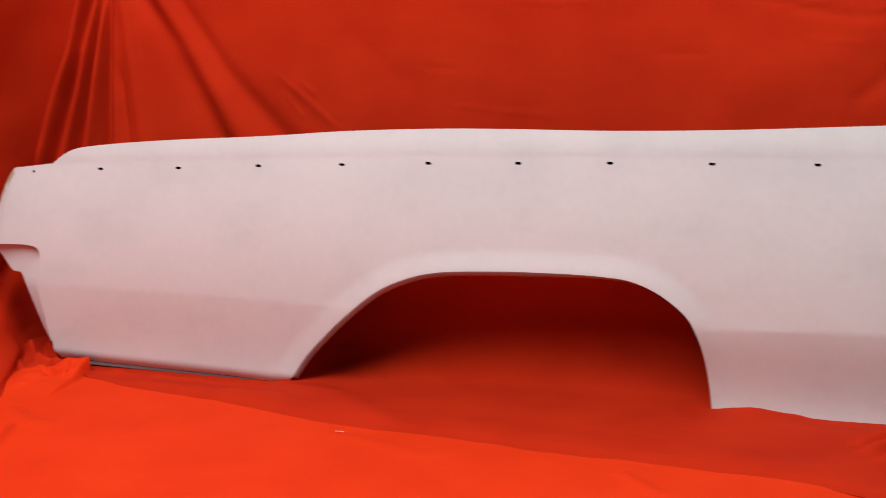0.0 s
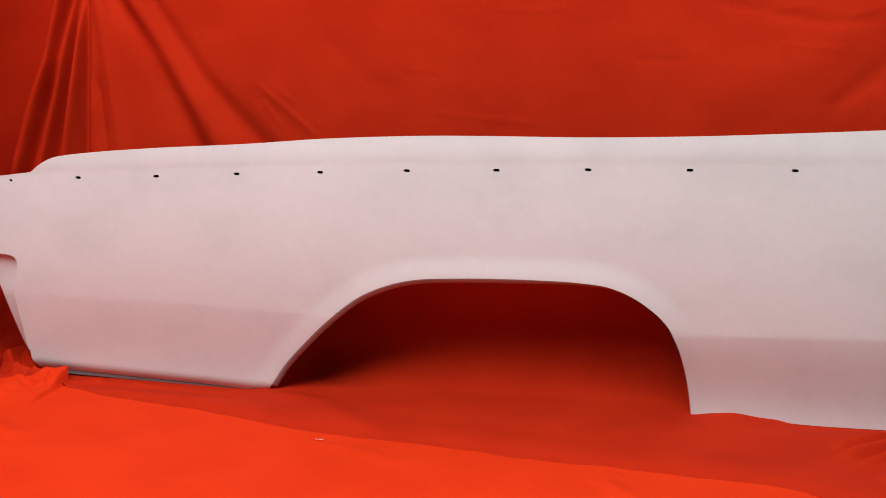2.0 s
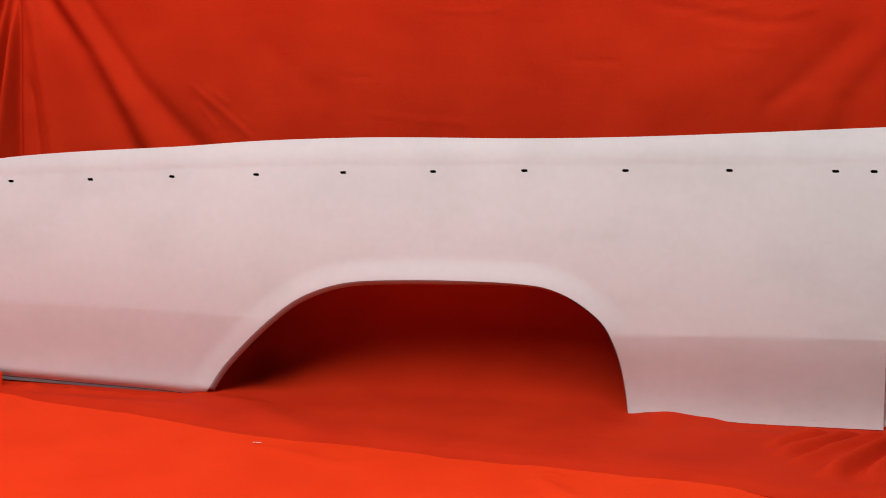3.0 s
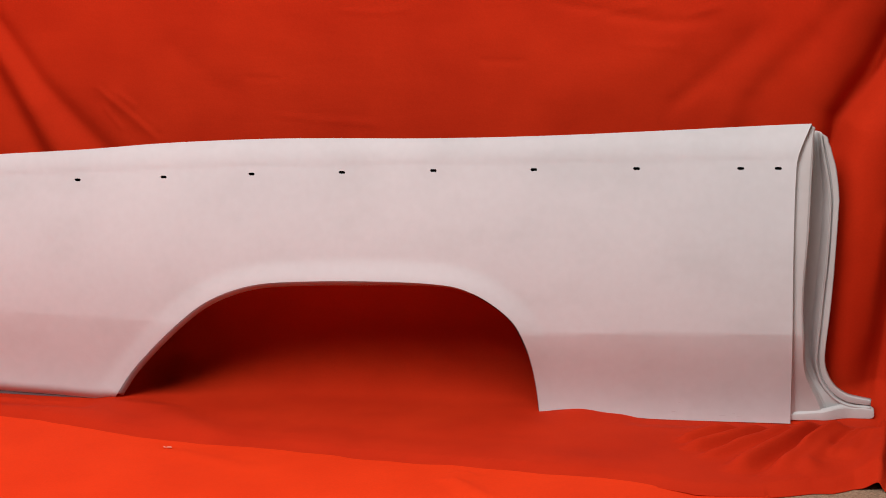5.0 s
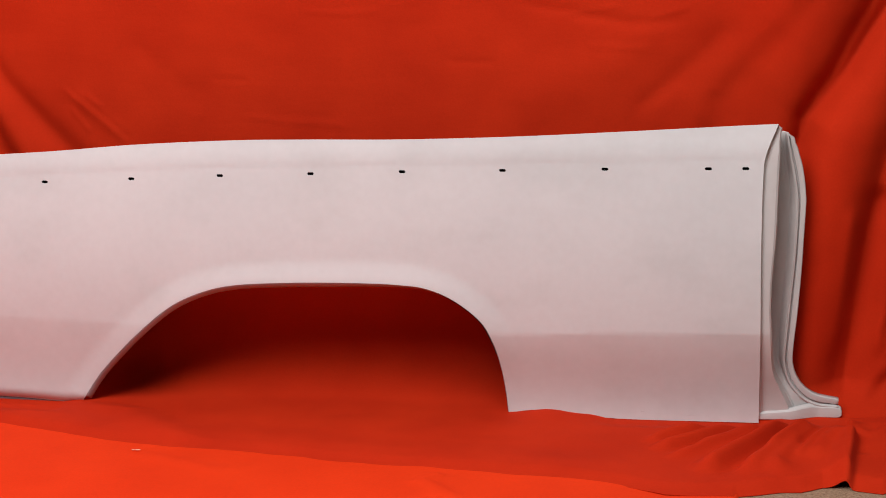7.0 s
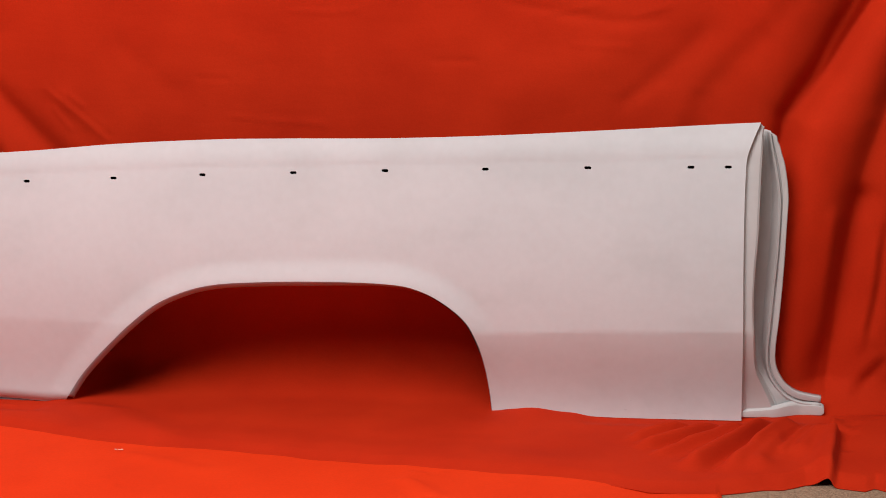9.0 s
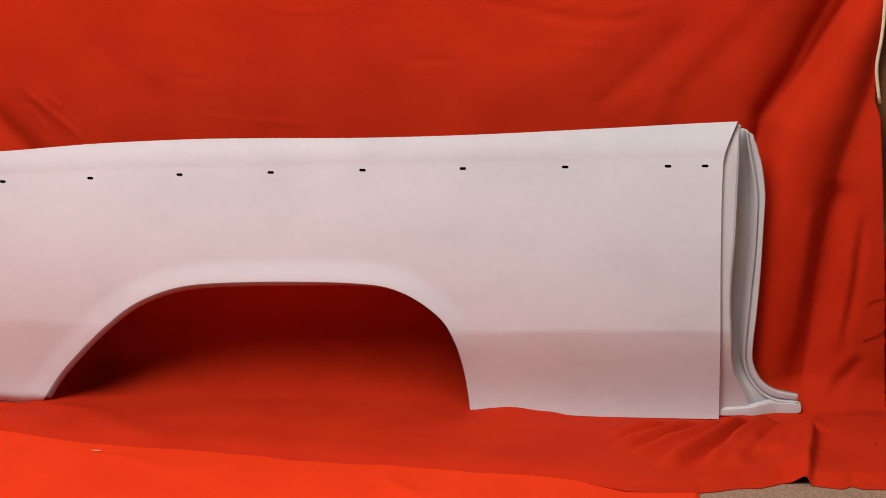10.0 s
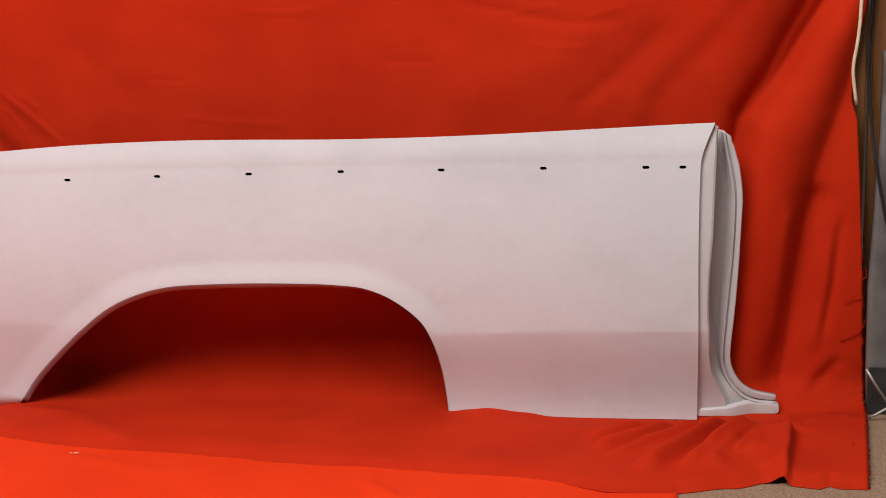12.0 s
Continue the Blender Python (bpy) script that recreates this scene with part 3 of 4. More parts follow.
def front_cloth():
    xs = np.r_[np.linspace(-1.5, -1.1, 24, endpoint=False), np.linspace(-1.1, -0.8, 150, endpoint=False), np.linspace(-0.8, -0.55, 50, endpoint=False), np.linspace(-0.55, 0.955, 110)]
    v = np.r_[np.linspace(0, 0.15, 110, endpoint=False), np.linspace(0.15, 1, 160)]
    X, V = np.meshgrid(xs, v)
    top = level(CUFF_TOP, X)
    Y = top + (-1.02 - top) * V
    Z = -0.0075 + (0.0022 * wander(X, Y, 3.0, 21.0) + 0.001 * wander(X, Y, 11.0, 22.0)) * smooth01((-0.32 - Y) / 0.2)
    Z += folds(X, Y, ((0.007, 0.012, 0.02, (0.42, -0.345), (0.40, -0.40), (0.48, -0.5)), (0.004, 0.02, 0.03, (-0.18, -0.30), (0.05, -0.40)),
                      (0.017, 0.013, 0.018, (-0.81, -0.58), (-0.755, -0.68), (-0.68, -0.84), (-0.60, -1.0)), (0.014, 0.010, 0.014, (-0.83, -0.39), (-0.803, -0.50), (-0.785, -0.57), (-0.74, -0.66)),
                      (0.008, 0.02, 0.03, (-0.90, -0.30), (-0.84, -0.36), (-0.76, -0.40))))
    Z = np.maximum(Z, -0.0096)
    # gathered round the tail end, over the other cloth
    over = smooth01((-0.850 - X) / 0.010)
    rise = smooth01(1 - (top - Y) / 0.12)
    cuff = 0.0115 * smooth01((Y + 0.24) / 0.10) * smooth01((X + 1.06) / 0.10) + level(CUFF_HIGH, X) * rise ** 1.5
    cuff += folds(X + 0.004 * wander(X, Y, 30.0, 52.0), Y, CUFF_PLEATS)
    Z += over * np.maximum(cuff, 0.004 * smooth01((Y + 0.2) / 0.1))
    Z = np.where((Y > -0.12) & (X > -0.845), np.minimum(Z, -0.006), Z)
    X = X + smooth01((X - 0.9) / 0.055) * 0.004 * wander(X * 0, Y, 20.0, 2.0)
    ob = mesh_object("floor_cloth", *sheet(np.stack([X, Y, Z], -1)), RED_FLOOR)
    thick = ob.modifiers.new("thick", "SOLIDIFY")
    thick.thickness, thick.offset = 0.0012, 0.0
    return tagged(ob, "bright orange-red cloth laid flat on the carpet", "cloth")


front_cloth()

# ---- the quarter panel ----
LEDGE = ((-1.10, 0.426), (-1.023, 0.440), (-0.921, 0.4575), (-0.4175, 0.4848), (-0.1205, 0.498), (0.115, 0.5035), (0.449, 0.511), (0.73, 0.517), (0.96, 0.523), (1.03, 0.530))
CREASE = ((-1.0, 0.190), (-0.633, 0.187), (-0.372, 0.179), (-0.296, 0.175), (0.474, 0.171), (0.74, 0.180), (1.0, 0.185))
ARCH = ((-0.386, 0.010), (-0.354, 0.055), (-0.313, 0.100), (-0.242, 0.1675), (-0.178, 0.217), (-0.116, 0.2457), (-0.056, 0.261), (0.062, 0.2698),
        (0.18, 0.2722), (0.292, 0.270), (0.348, 0.263), (0.403, 0.240), (0.4585, 0.1945), (0.480, 0.1517), (0.492, 0.105), (0.5005, 0.045), (0.5045, -0.001))
FRONT_BOTTOM = ((0.5045, -0.001), (0.535, 0.004), (0.575, 0.007), (0.61, 0.005), (0.649, 0.0), (0.70, -0.0055), (0.74, -0.007), (1.0, -0.006))
DOOR_EDGE = ((1.0, -0.006), (0.9985, 0.184), (0.9965, 0.306), (0.9962, 0.394), (0.9972, 0.4805), (0.9998, 0.5234), (1.008, 0.550), (1.0245, 0.590))
TOP = ((1.0245, 0.590), (0.9544, 0.5865), (0.739, 0.5744), (0.5205, 0.5634), (0.30, 0.5567), (0.10, 0.5552), (-0.0334, 0.553), (-0.2444, 0.543), (-0.4192, 0.5287),
       (-0.6265, 0.5155), (-0.760, 0.5044), (-0.8416, 0.4947), (-0.8689, 0.489), (-0.896, 0.4761), (-0.921, 0.457))
TAIL = ((-0.921, 0.457), (-0.997, 0.447), (-1.016, 0.4445), (-1.0235, 0.440), (-1.0365, 0.4235), (-1.0592, 0.373), (-1.0745, 0.3157), (-1.087, 0.274))
NOTCH = ((-1.087, 0.274), (-1.0406, 0.2765), (-0.9838, 0.2755), (-0.967, 0.270), (-0.961, 0.2575), (-0.966, 0.228), (-0.975, 0.186))
TAIL_LOW = ((-0.975, 0.186), (-0.9693, 0.127), (-0.958, 0.056), (-0.956, 0.032), (-0.946, 0.0155))
REAR_BOTTOM = ((-0.946, 0.0145), (-0.882, 0.011), (-0.66, 0.0025), (-0.525, -0.0025), (-0.43, -0.0080), (-0.405, -0.0065), (-0.386, 0.007))
REAR_LOW = ((-0.95, 0.0145), (-0.882, 0.011), (-0.66, 0.0025), (-0.525, -0.0025), (-0.43, -0.0080), (-0.405, -0.0065), (-0.37, -0.004))
HOLES = (-0.969, -0.8065, -0.6236, -0.4403, -0.2556, -0.070, 0.1163, 0.301, 0.4995, 0.698, 0.8945, 0.9645)
ARCH_LINE = along(ARCH, 200)


def hole_height(x):
    return level(((-0.98, 0.4375), (-0.8065, 0.4487), (-0.6236, 0.4564), (-0.44, 0.4664), (-0.07, 0.4827), (0.3, 0.494), (0.7, 0.5025), (0.97, 0.506)), x)


def arch_distance(x, z):
    d = np.sqrt(((x[:, None] - ARCH_LINE[None, :, 0]) ** 2 + (z[:, None] - ARCH_LINE[None, :, 1]) ** 2).min(1))
    under = (x > ARCH_LINE[0, 0]) & (x < ARCH_LINE[-1, 0]) & (z < np.interp(x, ARCH_LINE[:, 0], ARCH_LINE[:, 1]))
    return np.where(under, -d, d)


def panel_depth(x, z):
    """How far the outer skin stands behind the vertical through its foot line."""
    x, z = np.atleast_1d(np.asarray(x, float)), np.atleast_1d(np.asarray(z, float))
    zl, zc = level(LEDGE, x), level(CREASE, x)
    y = np.empty_like(x)
    for k in range(len(x)):
        c, l, h = zc[k], zl[k], z[k]
        if h > l:
            y[k] = -0.019 + 0.19 * (h - l) ** 2 / (h - l + 0.018) - 0.0005 * math.sin(math.pi * min(1.0, (h - l) / 0.045))
        elif h > c:
            t = (h - c) / (l - c)
            y[k] = -0.030 - 0.006 * math.sin(math.pi * t) * (1 - t) + 0.011 * t ** 3
        else:
            t = min(1.0, (c - h) / c)
            tuck = 0.0230 + 0.0130 * smooth01((x[k] - 0.40) / 0.15)
            y[k] = -0.030 + tuck * (1.1 * t + 0.143 * (1 - math.cos(math.pi * t)) - 0.25 * t ** 4)
    d = arch_distance(x, z)
    fade = np.where(x > 0.40, smooth01((z - 0.06) / 0.15), 1.0)
    lip = np.clip(1 - d / 0.048, 0, 1.1)
    y -= fade * 0.0068 * smooth01(lip * 0.9)
    # rear lower edge rolls under
    low = level(REAR_LOW, x)
    roll = np.clip(1 - (z - low) / 0.026, 0, 1)
    y += np.where(x < -0.36, 0.0125 * roll ** 2.3, 0.0)
    # tail end and door edge turn in
    left = level(((0.27, -1.087), (0.317, -1.0747), (0.374, -1.0575), (0.43, -1.031), (0.442, -1.025), (0.46, -1.02)), z)
    turn = np.clip(1 - (x - left) / 0.03, 0, 1)
    y += np.where(z > 0.268, 0.012 * turn ** 2, 0.0)
    return y


def inside(px, pz, poly):
    n, hit = len(poly), np.zeros(len(px), bool)
    for k in range(n):
        (ax, az), (bx, bz) = poly[k], poly[(k + 1) % n]
        if az == bz:
            continue
        cross = ((az > pz) != (bz > pz)) & (px < (bx - ax) * (pz - az) / (bz - az) + ax)
        hit ^= cross
    return hit


def slot(cx, cz, half, high, n=10):
    """Outline of a small round-ended slot."""
    out = []
    for side in (1, -1):
        for a in np.linspace(-math.pi / 2, math.pi / 2, n // 2 + 1):
            out.append((cx + side * (half - high) + side * high * math.cos(a), cz + side * high * math.sin(a)))
    return out


def outer_skin(parent):
    from mathutils import geometry
    outline = np.vstack([along(REAR_BOTTOM, 60)[:-1], ARCH_LINE[:-1], along(FRONT_BOTTOM, 60)[:-1], along(DOOR_EDGE, 70)[:-1], along(TOP, 230)[:-1],
                         along(TAIL, 50)[:-1], along(NOTCH, 40)[:-1], along(TAIL_LOW, 30)[:-1]])
    slots = [slot(x, float(hole_height(x)), 0.0066 if k else 0.0038, 0.0028) for k, x in enumerate(HOLES)]
    gx, gz = np.meshgrid(np.arange(-1.08, 1.03, 0.0085), np.arange(0.0, 0.59, 0.0075))
    gx, gz = gx.ravel(), gz.ravel()
    keep = inside(gx, gz, outline.tolist())
    gx, gz = gx[keep], gz[keep]
    far = np.array([((outline - (a, b)) ** 2).sum(1).min() for a, b in zip(gx, gz)]) > 0.0045 ** 2
    for line in (LEDGE, CREASE):
        far &= np.abs(level(line, gx) - gz) > 0.0025
    far &= (gx > -0.41) | (gz > level(REAR_LOW, gx) + 0.036)
    for k, x in enumerate(HOLES):
        far &= np.hypot((gx - x) / 1.8, gz - hole_height(x)) > 0.0065
    pts = [Vector(p) for p in outline]
    edges = [(k, (k + 1) % len(outline)) for k in range(len(outline))]
    for s in slots:
        first = len(pts)
        pts += [Vector(p) for p in s]
        edges += [(first + k, first + (k + 1) % len(s)) for k in range(len(s))]
    for line, x0, x1 in ((LEDGE, -0.92, 1.0), (CREASE, -0.968, -0.34), (CREASE, 0.49, 0.995)):
        xs = np.arange(x0, x1, 0.009)
        first = len(pts)
        pts += [Vector((x, float(level(line, x)))) for x in xs]
        edges += [(first + k, first + k + 1) for k in range(len(xs) - 1)]
    # rows of points that follow the rolled lower edge
    for up in (0.0035, 0.007, 0.011, 0.0155, 0.021, 0.027, 0.033):
        for x in np.arange(-0.938, -0.412, 0.0085):
            pts.append(Vector((x, float(level(REAR_LOW, x)) + up)))
    pts += [Vector((a, b)) for a, b in zip(gx[far], gz[far])]
    verts, _, faces, *_ = geometry.delaunay_2d_cdt(pts, edges, [], 0, 1e-6)
    xz = np.array([tuple(v) for v in verts])
    cen = np.array([xz[list(f)].mean(0) for f in faces])
    good = inside(cen[:, 0], cen[:, 1], outline.tolist())
    for s in slots:
        good &= ~inside(cen[:, 0], cen[:, 1], s)
    y = panel_depth(xz[:, 0], xz[:, 1])
    tris = [list(f) for f, g in zip(faces, good) if g]
    good_ids = sorted({v for t in tris for v in t})
    order = {v: k for k, v in enumerate(good_ids)}
    xz, y = xz[good_ids], y[good_ids]
    tris = [[order[v] for v in t] for t in tris]
    e = 0.003
    gx = (panel_depth(xz[:, 0] + e, xz[:, 1]) - panel_depth(xz[:, 0] - e, xz[:, 1])) / (2 * e)
    gz = (panel_depth(xz[:, 0], xz[:, 1] + e) - panel_depth(xz[:, 0], xz[:, 1] - e)) / (2 * e)
    nrm = np.stack([gx, -np.ones_like(gx), gz], -1)
    nrm /= np.linalg.norm(nrm, axis=1)[:, None]
    a, b, c = (xz[[t[k] for t in tris]] for k in range(3))
    area = (b[:, 0] - a[:, 0]) * (c[:, 1] - a[:, 1]) - (b[:, 1] - a[:, 1]) * (c[:, 0] - a[:, 0])
    tris = [t if s > 0 else t[::-1] for t, s in zip(tris, area)]
    front = np.stack([xz[:, 0], y, xz[:, 1]], -1)
    n = len(front)
    back = front - nrm * 0.0025
    used = {}
    for t in tris:
        for k in range(3):
            used[(t[k], t[(k + 1) % 3])] = 1
    rim = [p for p in used if (p[1], p[0]) not in used]
    verts, faces, normals = [*front, *back], tris + [[v + n for v in t[::-1]] for t in tris], [*nrm, *(-nrm)]
    for p, q in rim:
        first = len(verts)
        side = np.cross(front[q] - front[p], (0, 1, 0))
        side = side / max(np.linalg.norm(side), 1e-9)
        verts += [front[p], front[q], back[q], back[p]]
        faces.append([first + 3, first + 2, first + 1, first])
        normals += [-side] * 4
    ob = mesh_object("outer_skin", verts, faces, PRIMER, parent)
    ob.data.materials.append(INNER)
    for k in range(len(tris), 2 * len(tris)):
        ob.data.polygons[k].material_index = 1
    ob.data.normals_split_custom_set_from_vertices([tuple(v) for v in normals])
    return ob


def ribbon(name, line, offsets, material, parent, label="", reach=1.0):
    """A strip swept along an outline in the skin: offsets are (into the opening, depth behind the skin)."""
    line = np.array(line)
    y = panel_depth(line[:, 0], line[:, 1])
    d = np.gradient(line, axis=0)
    d /= np.linalg.norm(d, axis=1)[:, None]
    n = np.stack([d[:, 1], -d[:, 0]], -1)
    rows = [np.stack([line[:, 0] + n[:, 0] * a * reach, y + b, line[:, 1] + n[:, 1] * a * reach], -1) for a, b in offsets]
    ob = mesh_object(name, *sheet(np.array(rows)), material, parent, label)
    thick = ob.modifiers.new("thick", "SOLIDIFY")
    thick.thickness, thick.offset = 0.0015, 0.0
    return ob


def quarter_panel():
    root = new("quarter_panel")
    root.location = (0, 0, 0)
    tagged(root, "pale primer-grey car quarter panel standing upright on red cloth", "car panel")
    outer_skin(root)
    ribbon("wheel_arch_lip", ARCH_LINE, ((0.0, 0.0014), (0.002, 0.003), (0.0055, 0.0055), (0.006, 0.0066), (0.0105, 0.0095)), LIP_SHADED, root, "inward-turned wheel arch lip",
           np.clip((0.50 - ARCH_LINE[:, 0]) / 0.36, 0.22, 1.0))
    # dark sheet added behind the arch to keep light off the cloth there
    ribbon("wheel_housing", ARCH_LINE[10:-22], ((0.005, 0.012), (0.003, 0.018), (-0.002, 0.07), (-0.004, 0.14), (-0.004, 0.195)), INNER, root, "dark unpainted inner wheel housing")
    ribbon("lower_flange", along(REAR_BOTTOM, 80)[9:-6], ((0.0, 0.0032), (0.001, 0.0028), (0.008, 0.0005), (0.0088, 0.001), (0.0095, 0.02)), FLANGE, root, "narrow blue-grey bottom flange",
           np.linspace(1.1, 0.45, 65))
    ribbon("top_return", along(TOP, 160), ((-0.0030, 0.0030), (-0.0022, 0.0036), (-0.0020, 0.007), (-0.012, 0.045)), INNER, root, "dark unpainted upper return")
    # trim holes: near-black cups behind each slot, put in for the shade inside
    for k, x in enumerate(HOLES):
        z = float(hole_height(x))
        y = float(panel_depth(x, z)[0])
        bm = bmesh.new()
        ring = slot(0, 0, 0.0078 if k else 0.0050, 0.0040, 12)
        front = [bm.verts.new((a, 0.0021, b)) for a, b in ring]
        back = [bm.verts.new((a * 0.9, 0.014, b * 0.9)) for a, b in ring]
        n = len(ring)
        for i in range(n):
            bm.faces.new((front[i], front[(i + 1) % n], back[(i + 1) % n], back[i]))
        bm.faces.new(back)
        cup = part("trim_hole", bm, HOLE, root, "empty trim clip hole, its inner shade a near-black cup")
        cup.location = (x, y, z)
    # paint chips along the front lower edge
    for x, z, wide in ((0.772, 0.010, 0.010), (0.868, 0.006, 0.016), (0.890, 0.011, 0.007), (0.783, 0.030, 0.004), (0.90, 0.005, 0.010)):
        bm = bmesh.new()
        ring = [(wide * 0.5 * math.cos(a) * (1 + 0.3 * math.sin(3 * a + x * 90)), 0.0009 * math.sin(a) * (1 + 0.4 * math.cos(2 * a + x * 70))) for a in np.linspace(0, 2 * math.pi, 11)[:-1]]
        low = [bm.verts.new((a, 0.0004, b)) for a, b in ring]
        top = [bm.verts.new((a * 0.8, -0.0002, b * 0.7)) for a, b in ring]
        for i in range(len(ring)):
            bm.faces.new((low[i], low[(i + 1) % len(ring)], top[(i + 1) % len(ring)], top[i]))
        bm.faces.new(top)
        bmesh.ops.recalc_face_normals(bm, faces=bm.faces)
        chip = part("paint_chip", bm, CHIP, root, "small pale paint chip")
        chip.location = (x, float(panel_depth(x, z)[0]), z)
    # raw edge of the tail
    line = along(TAIL, 60)[22:46]
    taper = smooth01(np.linspace(0, 1, len(line)) / 0.10) * (1.15 - np.linspace(0, 1.05, len(line)))
    rows = [np.stack([line[:, 0] + a * (taper if a > 0 else 1.0), panel_depth(line[:, 0] + max(a, 0.0) * taper, line[:, 1]) + b, line[:, 1]], -1)
            for a, b in ((0.0125, 0.0006), (0.0118, -0.0006), (0.006, -0.0007), (0.0005, -0.0006), (-0.0010, 0.0005), (-0.0025, 0.010), (0.0, 0.022))]
    mesh_object("tail_edge", *sheet(np.array(rows)), RAW_EDGE, root, "bare tan fibreglass edge")
    # bumper pocket: a recessed plate stepped behind the tail's cut-out
    back = -0.017
    skin = np.vstack([along(NOTCH, 40)[:-1], along(TAIL_LOW[:3], 40)])
    ys = panel_depth(skin[:, 0], skin[:, 1])
    rim = np.stack([skin[:, 0], ys + 0.0015, skin[:, 1]], -1)
    mid = np.stack([skin[:, 0] - 0.0015, (ys + back) / 2 + 0.003, skin[:, 1] - 0.0015], -1)
    under = np.maximum(back, ys + 0.014)
    deep = np.stack([skin[:, 0] - 0.005, under, skin[:, 1] - 0.0045], -1)
    outer = along(((-1.0877, 0.2712), (-1.0679, 0.2456), (-1.0452, 0.2140), (-1.0384, 0.2110), (-1.0245, 0.2090), (-1.0195, 0.2002), (-0.9900, 0.0945), (-0.9800, 0.0629), (-0.9740, 0.0520)), len(skin))
    edge = np.stack([outer[:, 0], under + 0.009, outer[:, 1]], -1)
    half = (deep + edge) / 2
    turn = edge + (0.002, 0.02, -0.002)
    pocket = mesh_object("bumper_pocket", *sheet(np.array([rim, mid, deep, half, edge, turn])), PRIMER, root, "stepped bumper recess at the tail", False)
    thick = pocket.modifiers.new("thick", "SOLIDIFY")
    thick.thickness, thick.offset = 0.0015, 0.0
    # door jamb: face, channel and flange swept from the top down to the sill foot
    n = 120
    s = np.linspace(0, 1, n)
    edge = along(DOOR_EDGE[::-1], n) * (1, 0.990) + (-0.001, 0.006)
    edge[:, 1] = np.minimum(edge[:, 1], 0.5865)
    skin_y = panel_depth(edge[:, 0], edge[:, 1])
    brow = along(((1.0307, 0.581), (1.0285, 0.565), (1.0285, 0.5264), (1.0265, 0.4561), (1.0259, 0.4306), (1.0238, 0.3672), (1.0186, 0.293), (1.0174, 0.2342), (1.0190, 0.2), (1.0228, 0.152),
                  (1.0242, 0.1291), (1.0308, 0.0946), (1.0422, 0.0717), (1.0581, 0.0440), (1.0740, 0.0110)), n)
    ridge = along(((1.0437, 0.568), (1.0440, 0.5600), (1.0499, 0.5229), (1.0595, 0.4743), (1.0643, 0.4377), (1.0649, 0.421), (1.0623, 0.3312), (1.0553, 0.2449), (1.0505, 0.1807), (1.0468, 0.1229),
                   (1.0486, 0.0997), (1.0598, 0.0697), (1.0814, 0.0422), (1.0994, 0.0300), (1.1217, 0.0240), (1.1540, 0.0225)), n)
    rim = along(((1.0470, 0.5610), (1.0557, 0.5559), (1.0581, 0.545), (1.0614, 0.5395), (1.066, 0.523), (1.0718, 0.5043), (1.078, 0.4678), (1.0808, 0.4378), (1.0809, 0.4312), (1.0788, 0.3742),
                 (1.0752, 0.2884), (1.0693, 0.2017), (1.0639, 0.1429), (1.0634, 0.1116), (1.0694, 0.0885), (1.0843, 0.0644), (1.1067, 0.0486), (1.1322, 0.0421), (1.1544, 0.0385)), n)

    def at_depth(c, depth):
        return np.stack([c[:, 0], np.broadcast_to(depth, len(c)), c[:, 1]], -1)

    # the channel stops short of the corner
    top = np.minimum(brow, (9, 0.5675))
    low = smooth01((s - 0.70) / 0.24)
    shelf = skin_y + 0.010 + 0.003 * low
    lip = (skin_y + 0.012) * (1 - low) + 0.0375 * low
    deep = 0.060 * (1 - low) + 0.0395 * low
    crest = 0.036 * np.ones(n)
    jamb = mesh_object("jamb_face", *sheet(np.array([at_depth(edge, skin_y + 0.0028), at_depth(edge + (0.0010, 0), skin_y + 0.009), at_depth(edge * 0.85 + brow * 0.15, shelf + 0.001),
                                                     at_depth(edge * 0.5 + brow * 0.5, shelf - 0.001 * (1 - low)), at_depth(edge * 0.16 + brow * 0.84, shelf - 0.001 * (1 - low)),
                                                     at_depth(edge * 0.05 + brow * 0.95, lip - 0.001), at_depth(brow, lip + 0.003 * (1 - low))])), PRIMER_SHADED, root, "", False)
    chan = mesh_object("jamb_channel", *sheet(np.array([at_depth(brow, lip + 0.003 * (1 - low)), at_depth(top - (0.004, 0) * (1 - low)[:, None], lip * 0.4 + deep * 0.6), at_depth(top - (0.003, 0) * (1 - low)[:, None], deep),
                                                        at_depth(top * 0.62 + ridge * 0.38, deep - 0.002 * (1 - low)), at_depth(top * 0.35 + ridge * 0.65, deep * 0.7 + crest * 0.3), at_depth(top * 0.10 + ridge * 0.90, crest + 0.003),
                                                        at_depth(top * 0.03 + ridge * 0.97, crest + 0.0004), at_depth(ridge, crest)])), PRIMER_SHADED, root, "", False)
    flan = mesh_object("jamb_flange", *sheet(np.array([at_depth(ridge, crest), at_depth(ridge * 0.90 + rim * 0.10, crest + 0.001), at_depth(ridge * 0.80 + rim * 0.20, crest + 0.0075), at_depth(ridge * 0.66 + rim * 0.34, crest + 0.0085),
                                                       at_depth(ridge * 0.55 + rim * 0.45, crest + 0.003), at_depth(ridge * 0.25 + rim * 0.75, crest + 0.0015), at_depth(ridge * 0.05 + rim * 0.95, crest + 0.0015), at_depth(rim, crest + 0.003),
                                                       at_depth(rim + (0.0005, 0), crest + 0.016)])), PRIMER_SHADED, root, "", False)
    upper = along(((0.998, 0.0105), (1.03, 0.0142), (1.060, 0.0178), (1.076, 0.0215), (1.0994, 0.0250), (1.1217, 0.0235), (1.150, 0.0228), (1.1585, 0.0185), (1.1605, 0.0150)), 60)
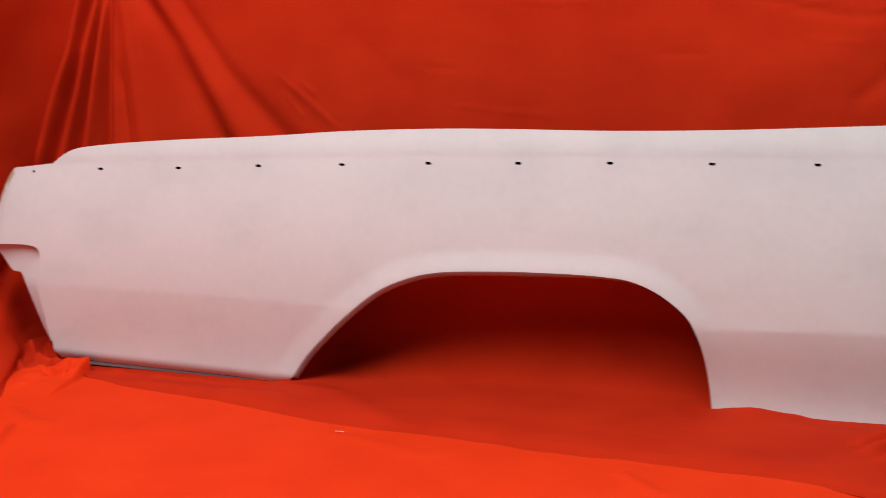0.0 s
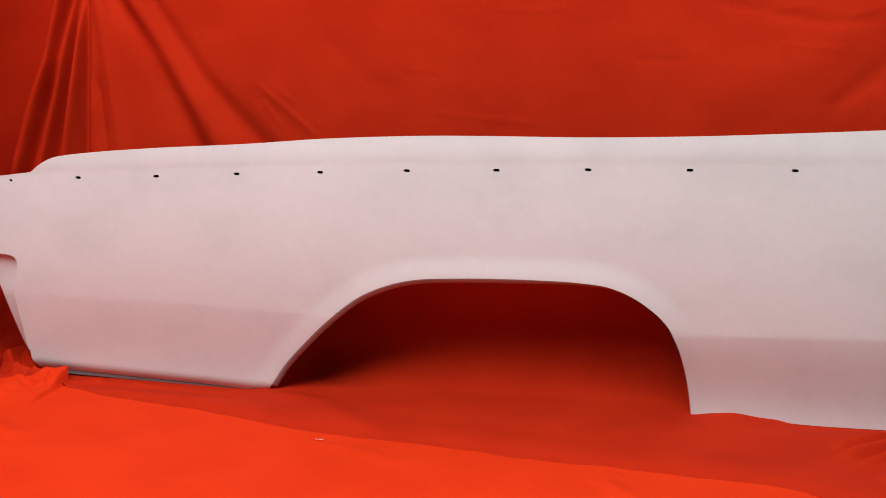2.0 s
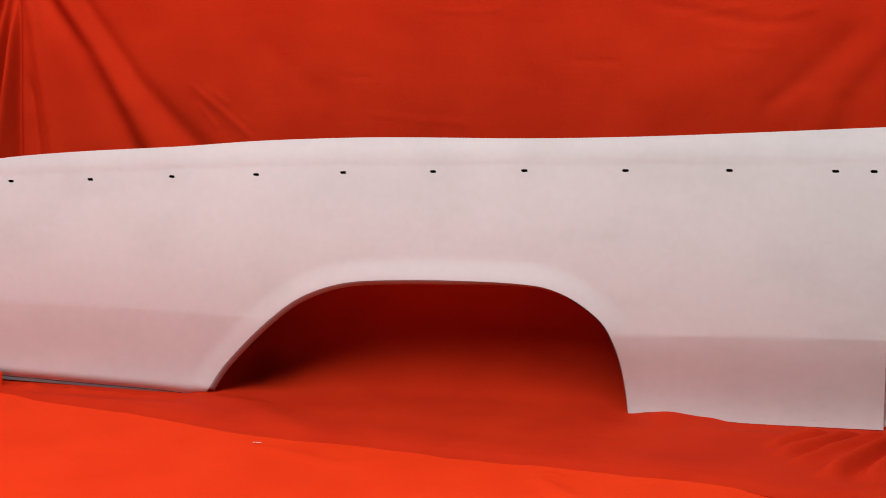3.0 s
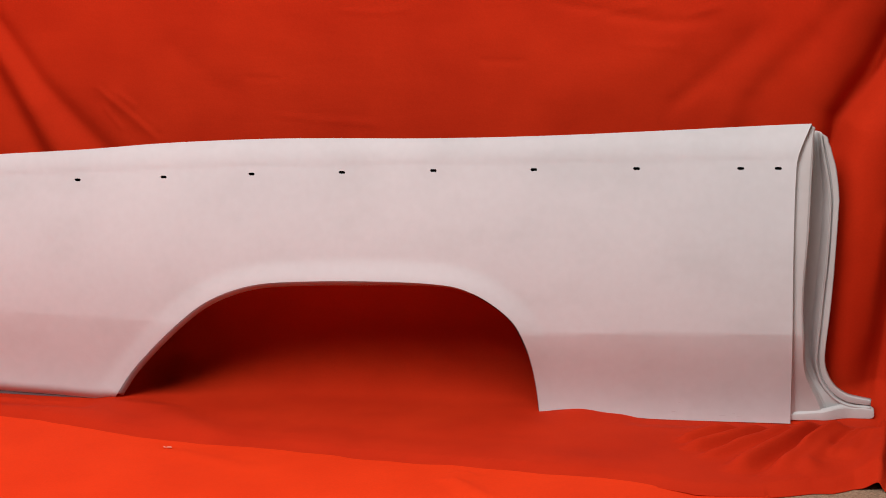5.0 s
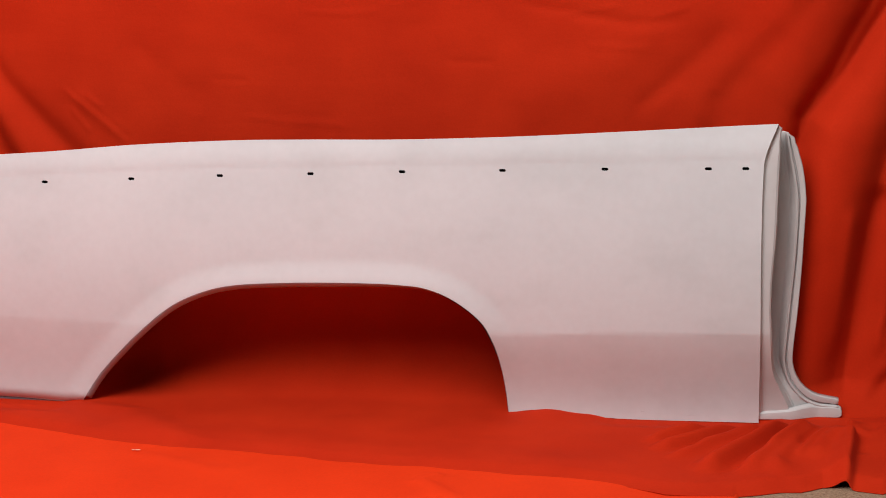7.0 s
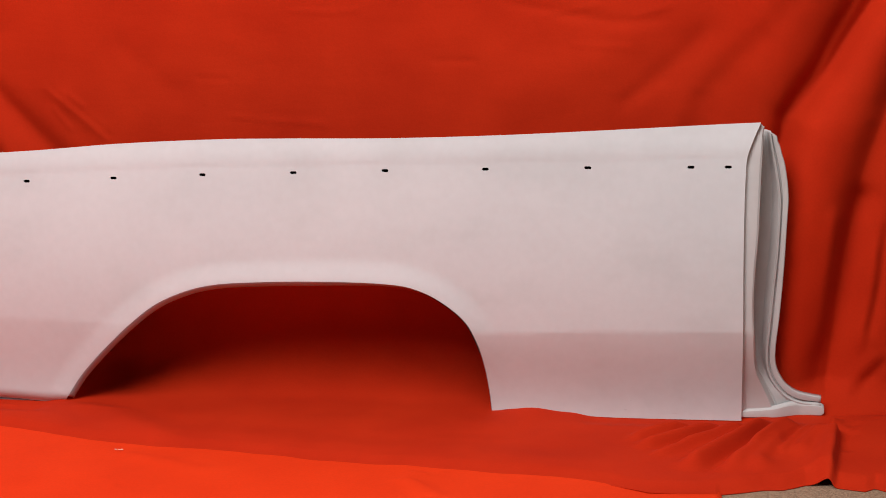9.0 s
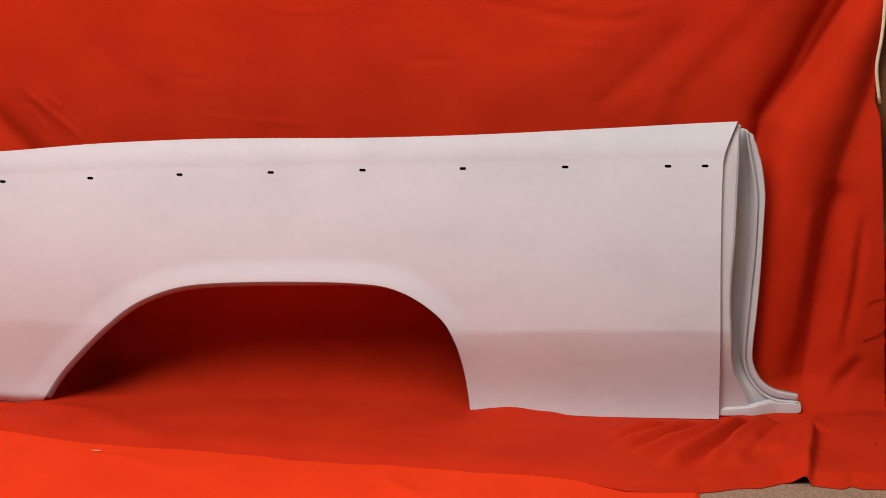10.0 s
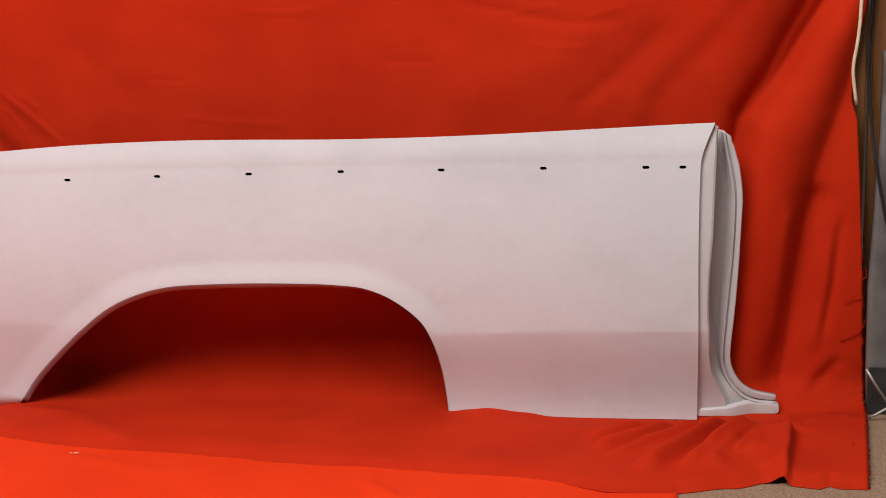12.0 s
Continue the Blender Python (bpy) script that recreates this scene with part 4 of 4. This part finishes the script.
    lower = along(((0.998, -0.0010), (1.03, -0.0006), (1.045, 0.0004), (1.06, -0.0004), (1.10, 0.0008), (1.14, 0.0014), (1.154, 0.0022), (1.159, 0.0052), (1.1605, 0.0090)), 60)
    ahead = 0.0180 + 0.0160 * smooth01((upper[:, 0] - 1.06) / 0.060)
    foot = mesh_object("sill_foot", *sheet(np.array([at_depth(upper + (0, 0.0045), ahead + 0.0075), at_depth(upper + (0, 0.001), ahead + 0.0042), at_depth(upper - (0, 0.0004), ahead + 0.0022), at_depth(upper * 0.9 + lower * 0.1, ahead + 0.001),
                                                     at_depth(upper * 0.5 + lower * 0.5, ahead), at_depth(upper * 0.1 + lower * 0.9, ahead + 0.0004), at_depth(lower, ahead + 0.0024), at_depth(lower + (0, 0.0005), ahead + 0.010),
                                                     at_depth(lower + (0, 0.0008), 0.07)])), PRIMER_SHADED, root, "", False)
    for ob in (jamb, chan, flan, foot):
        thick = ob.modifiers.new("thick", "SOLIDIFY")
        thick.thickness, thick.offset = 0.002, 0.0
    return root


quarter_panel()

# ---- things past the backdrop's border ----
def wooden_board():
    """Two upright planks with an open joint between them."""
    root = new("wooden_board")
    tagged(root, "brown wooden planks standing upright behind the red cloth", "board")
    solid_box("plank", (1.262, 0.200, FLOOR), (1.329, 0.222, 1.65), WOOD, root, "", 0.004)
    solid_box("plank", (1.336, 0.204, FLOOR), (1.420, 0.226, 1.65), WOOD, root, "", 0.004)
    return root


wooden_board()


def grey_sheet():
    """A sheet of scuffed metal with a rolled border, leaning on the board."""
    root = new("metal_sheet")
    tagged(root, "scuffed grey sheet-metal panel leaning beside the cloth", "metal sheet")
    prof = along(((0.0, 0.012), (0.003, 0.002), (0.012, 0.0), (0.05, 0.004), (0.12, 0.0), (0.2, 0.006)), 40)
    zs = np.linspace(0.0, 0.72, 50)
    pts = np.zeros((50, 40, 3))
    for k, z in enumerate(zs):
        cut = float(level(((0.0, 0.003), (0.08, 0.0), (0.25, 0.0), (0.33, 0.0045), (0.46, 0.0107), (0.555, 0.017), (0.72, 0.0185)), z))
        pts[k] = np.stack([1.336 + cut + prof[:, 0], 0.10 + prof[:, 1] + z * 0.10, np.full(40, FLOOR + z)], -1)
    face = mesh_object("sheet_face", *sheet(pts), GREY_METAL, root)
    thick = face.modifiers.new("thick", "SOLIDIFY")
    thick.thickness = 0.0015
    solid_box("base_block", (1.338, 0.085, FLOOR), (1.50, 0.098, 0.085), BLACK, root, "black base block", 0.003)
    return root


grey_sheet()


def stand_legs():
    """The two low legs of a lamp stand that reach into view."""
    root = new("lamp_stand")
    tagged(root, "silver lamp stand leg resting on the carpet", "lamp stand")
    tube("leg", [(1.329, 0.05, 0.094), (1.352, 0.05, 0.056), (1.395, 0.05, -0.006)], 0.0028, STEEL, root)
    tube("brace", [(1.336, 0.045, -0.006), (1.350, 0.045, 0.002), (1.372, 0.045, 0.016), (1.40, 0.045, 0.03)], 0.0028, STEEL, root)
    solid_box("rubber_foot", (1.388, 0.042, FLOOR), (1.405, 0.058, -0.002), BLACK, root, "black rubber foot", 0.002)
    return root


stand_legs()

# thin near-black tube along the dark curved line on the planks
black_strand = tube("cable", along(((1.350, 0.186, 1.3), (1.342, 0.186, 0.95), (1.3306, 0.187, 0.771), (1.3262, 0.188, 0.715), (1.3321, 0.188, 0.640), (1.3400, 0.170, 0.545), (1.341, 0.132, 0.506), (1.3496, 0.125, 0.459), (1.3615, 0.122, 0.402), (1.378, 0.12, 0.33), (1.40, 0.12, 0.25)), 70), 0.0036, HOLE)
tagged(black_strand, "slack black strand in front of the brown planks", "cable")

cord = tube("cord", along(((1.325, 0.100, 1.2), (1.309, 0.102, 0.90), (1.301, 0.099, 0.813), (1.299, 0.095, 0.770), (1.295, 0.094, 0.727), (1.2905, 0.094, 0.700), (1.289, 0.094, 0.678), (1.291, 0.094, 0.656), (1.295, 0.095, 0.629), (1.298, 0.098, 0.612)), 40), 0.0034, CREAM)
tagged(cord, "cream cord hanging along the border of the red cloth", "cord")


def lint(x, y, z, wide, turn):
    bm = bmesh.new()
    bmesh.ops.create_icosphere(bm, subdivisions=2, radius=0.5)
    for v in bm.verts:
        v.co = Vector((v.co.x * wide + 0.15 * wide * math.sin(9 * v.co.x), v.co.y * wide * 0.22 * (1 + 0.4 * math.sin(7 * v.co.x)), v.co.z * 0.002))
    ob = part("lint", bm, LINT)
    ob.matrix_world = pose(x, y, z, 0, 0, turn)
    return tagged(ob, "pale scrap of lint lying on the red cloth", "lint", "lint scraps")


lint(-0.171, -0.296, -0.003, 0.014, 8)
lint(-0.262, -0.086, 0.006, 0.007, -10)
lint(-0.180, -0.2965, -0.003, 0.008, -20)
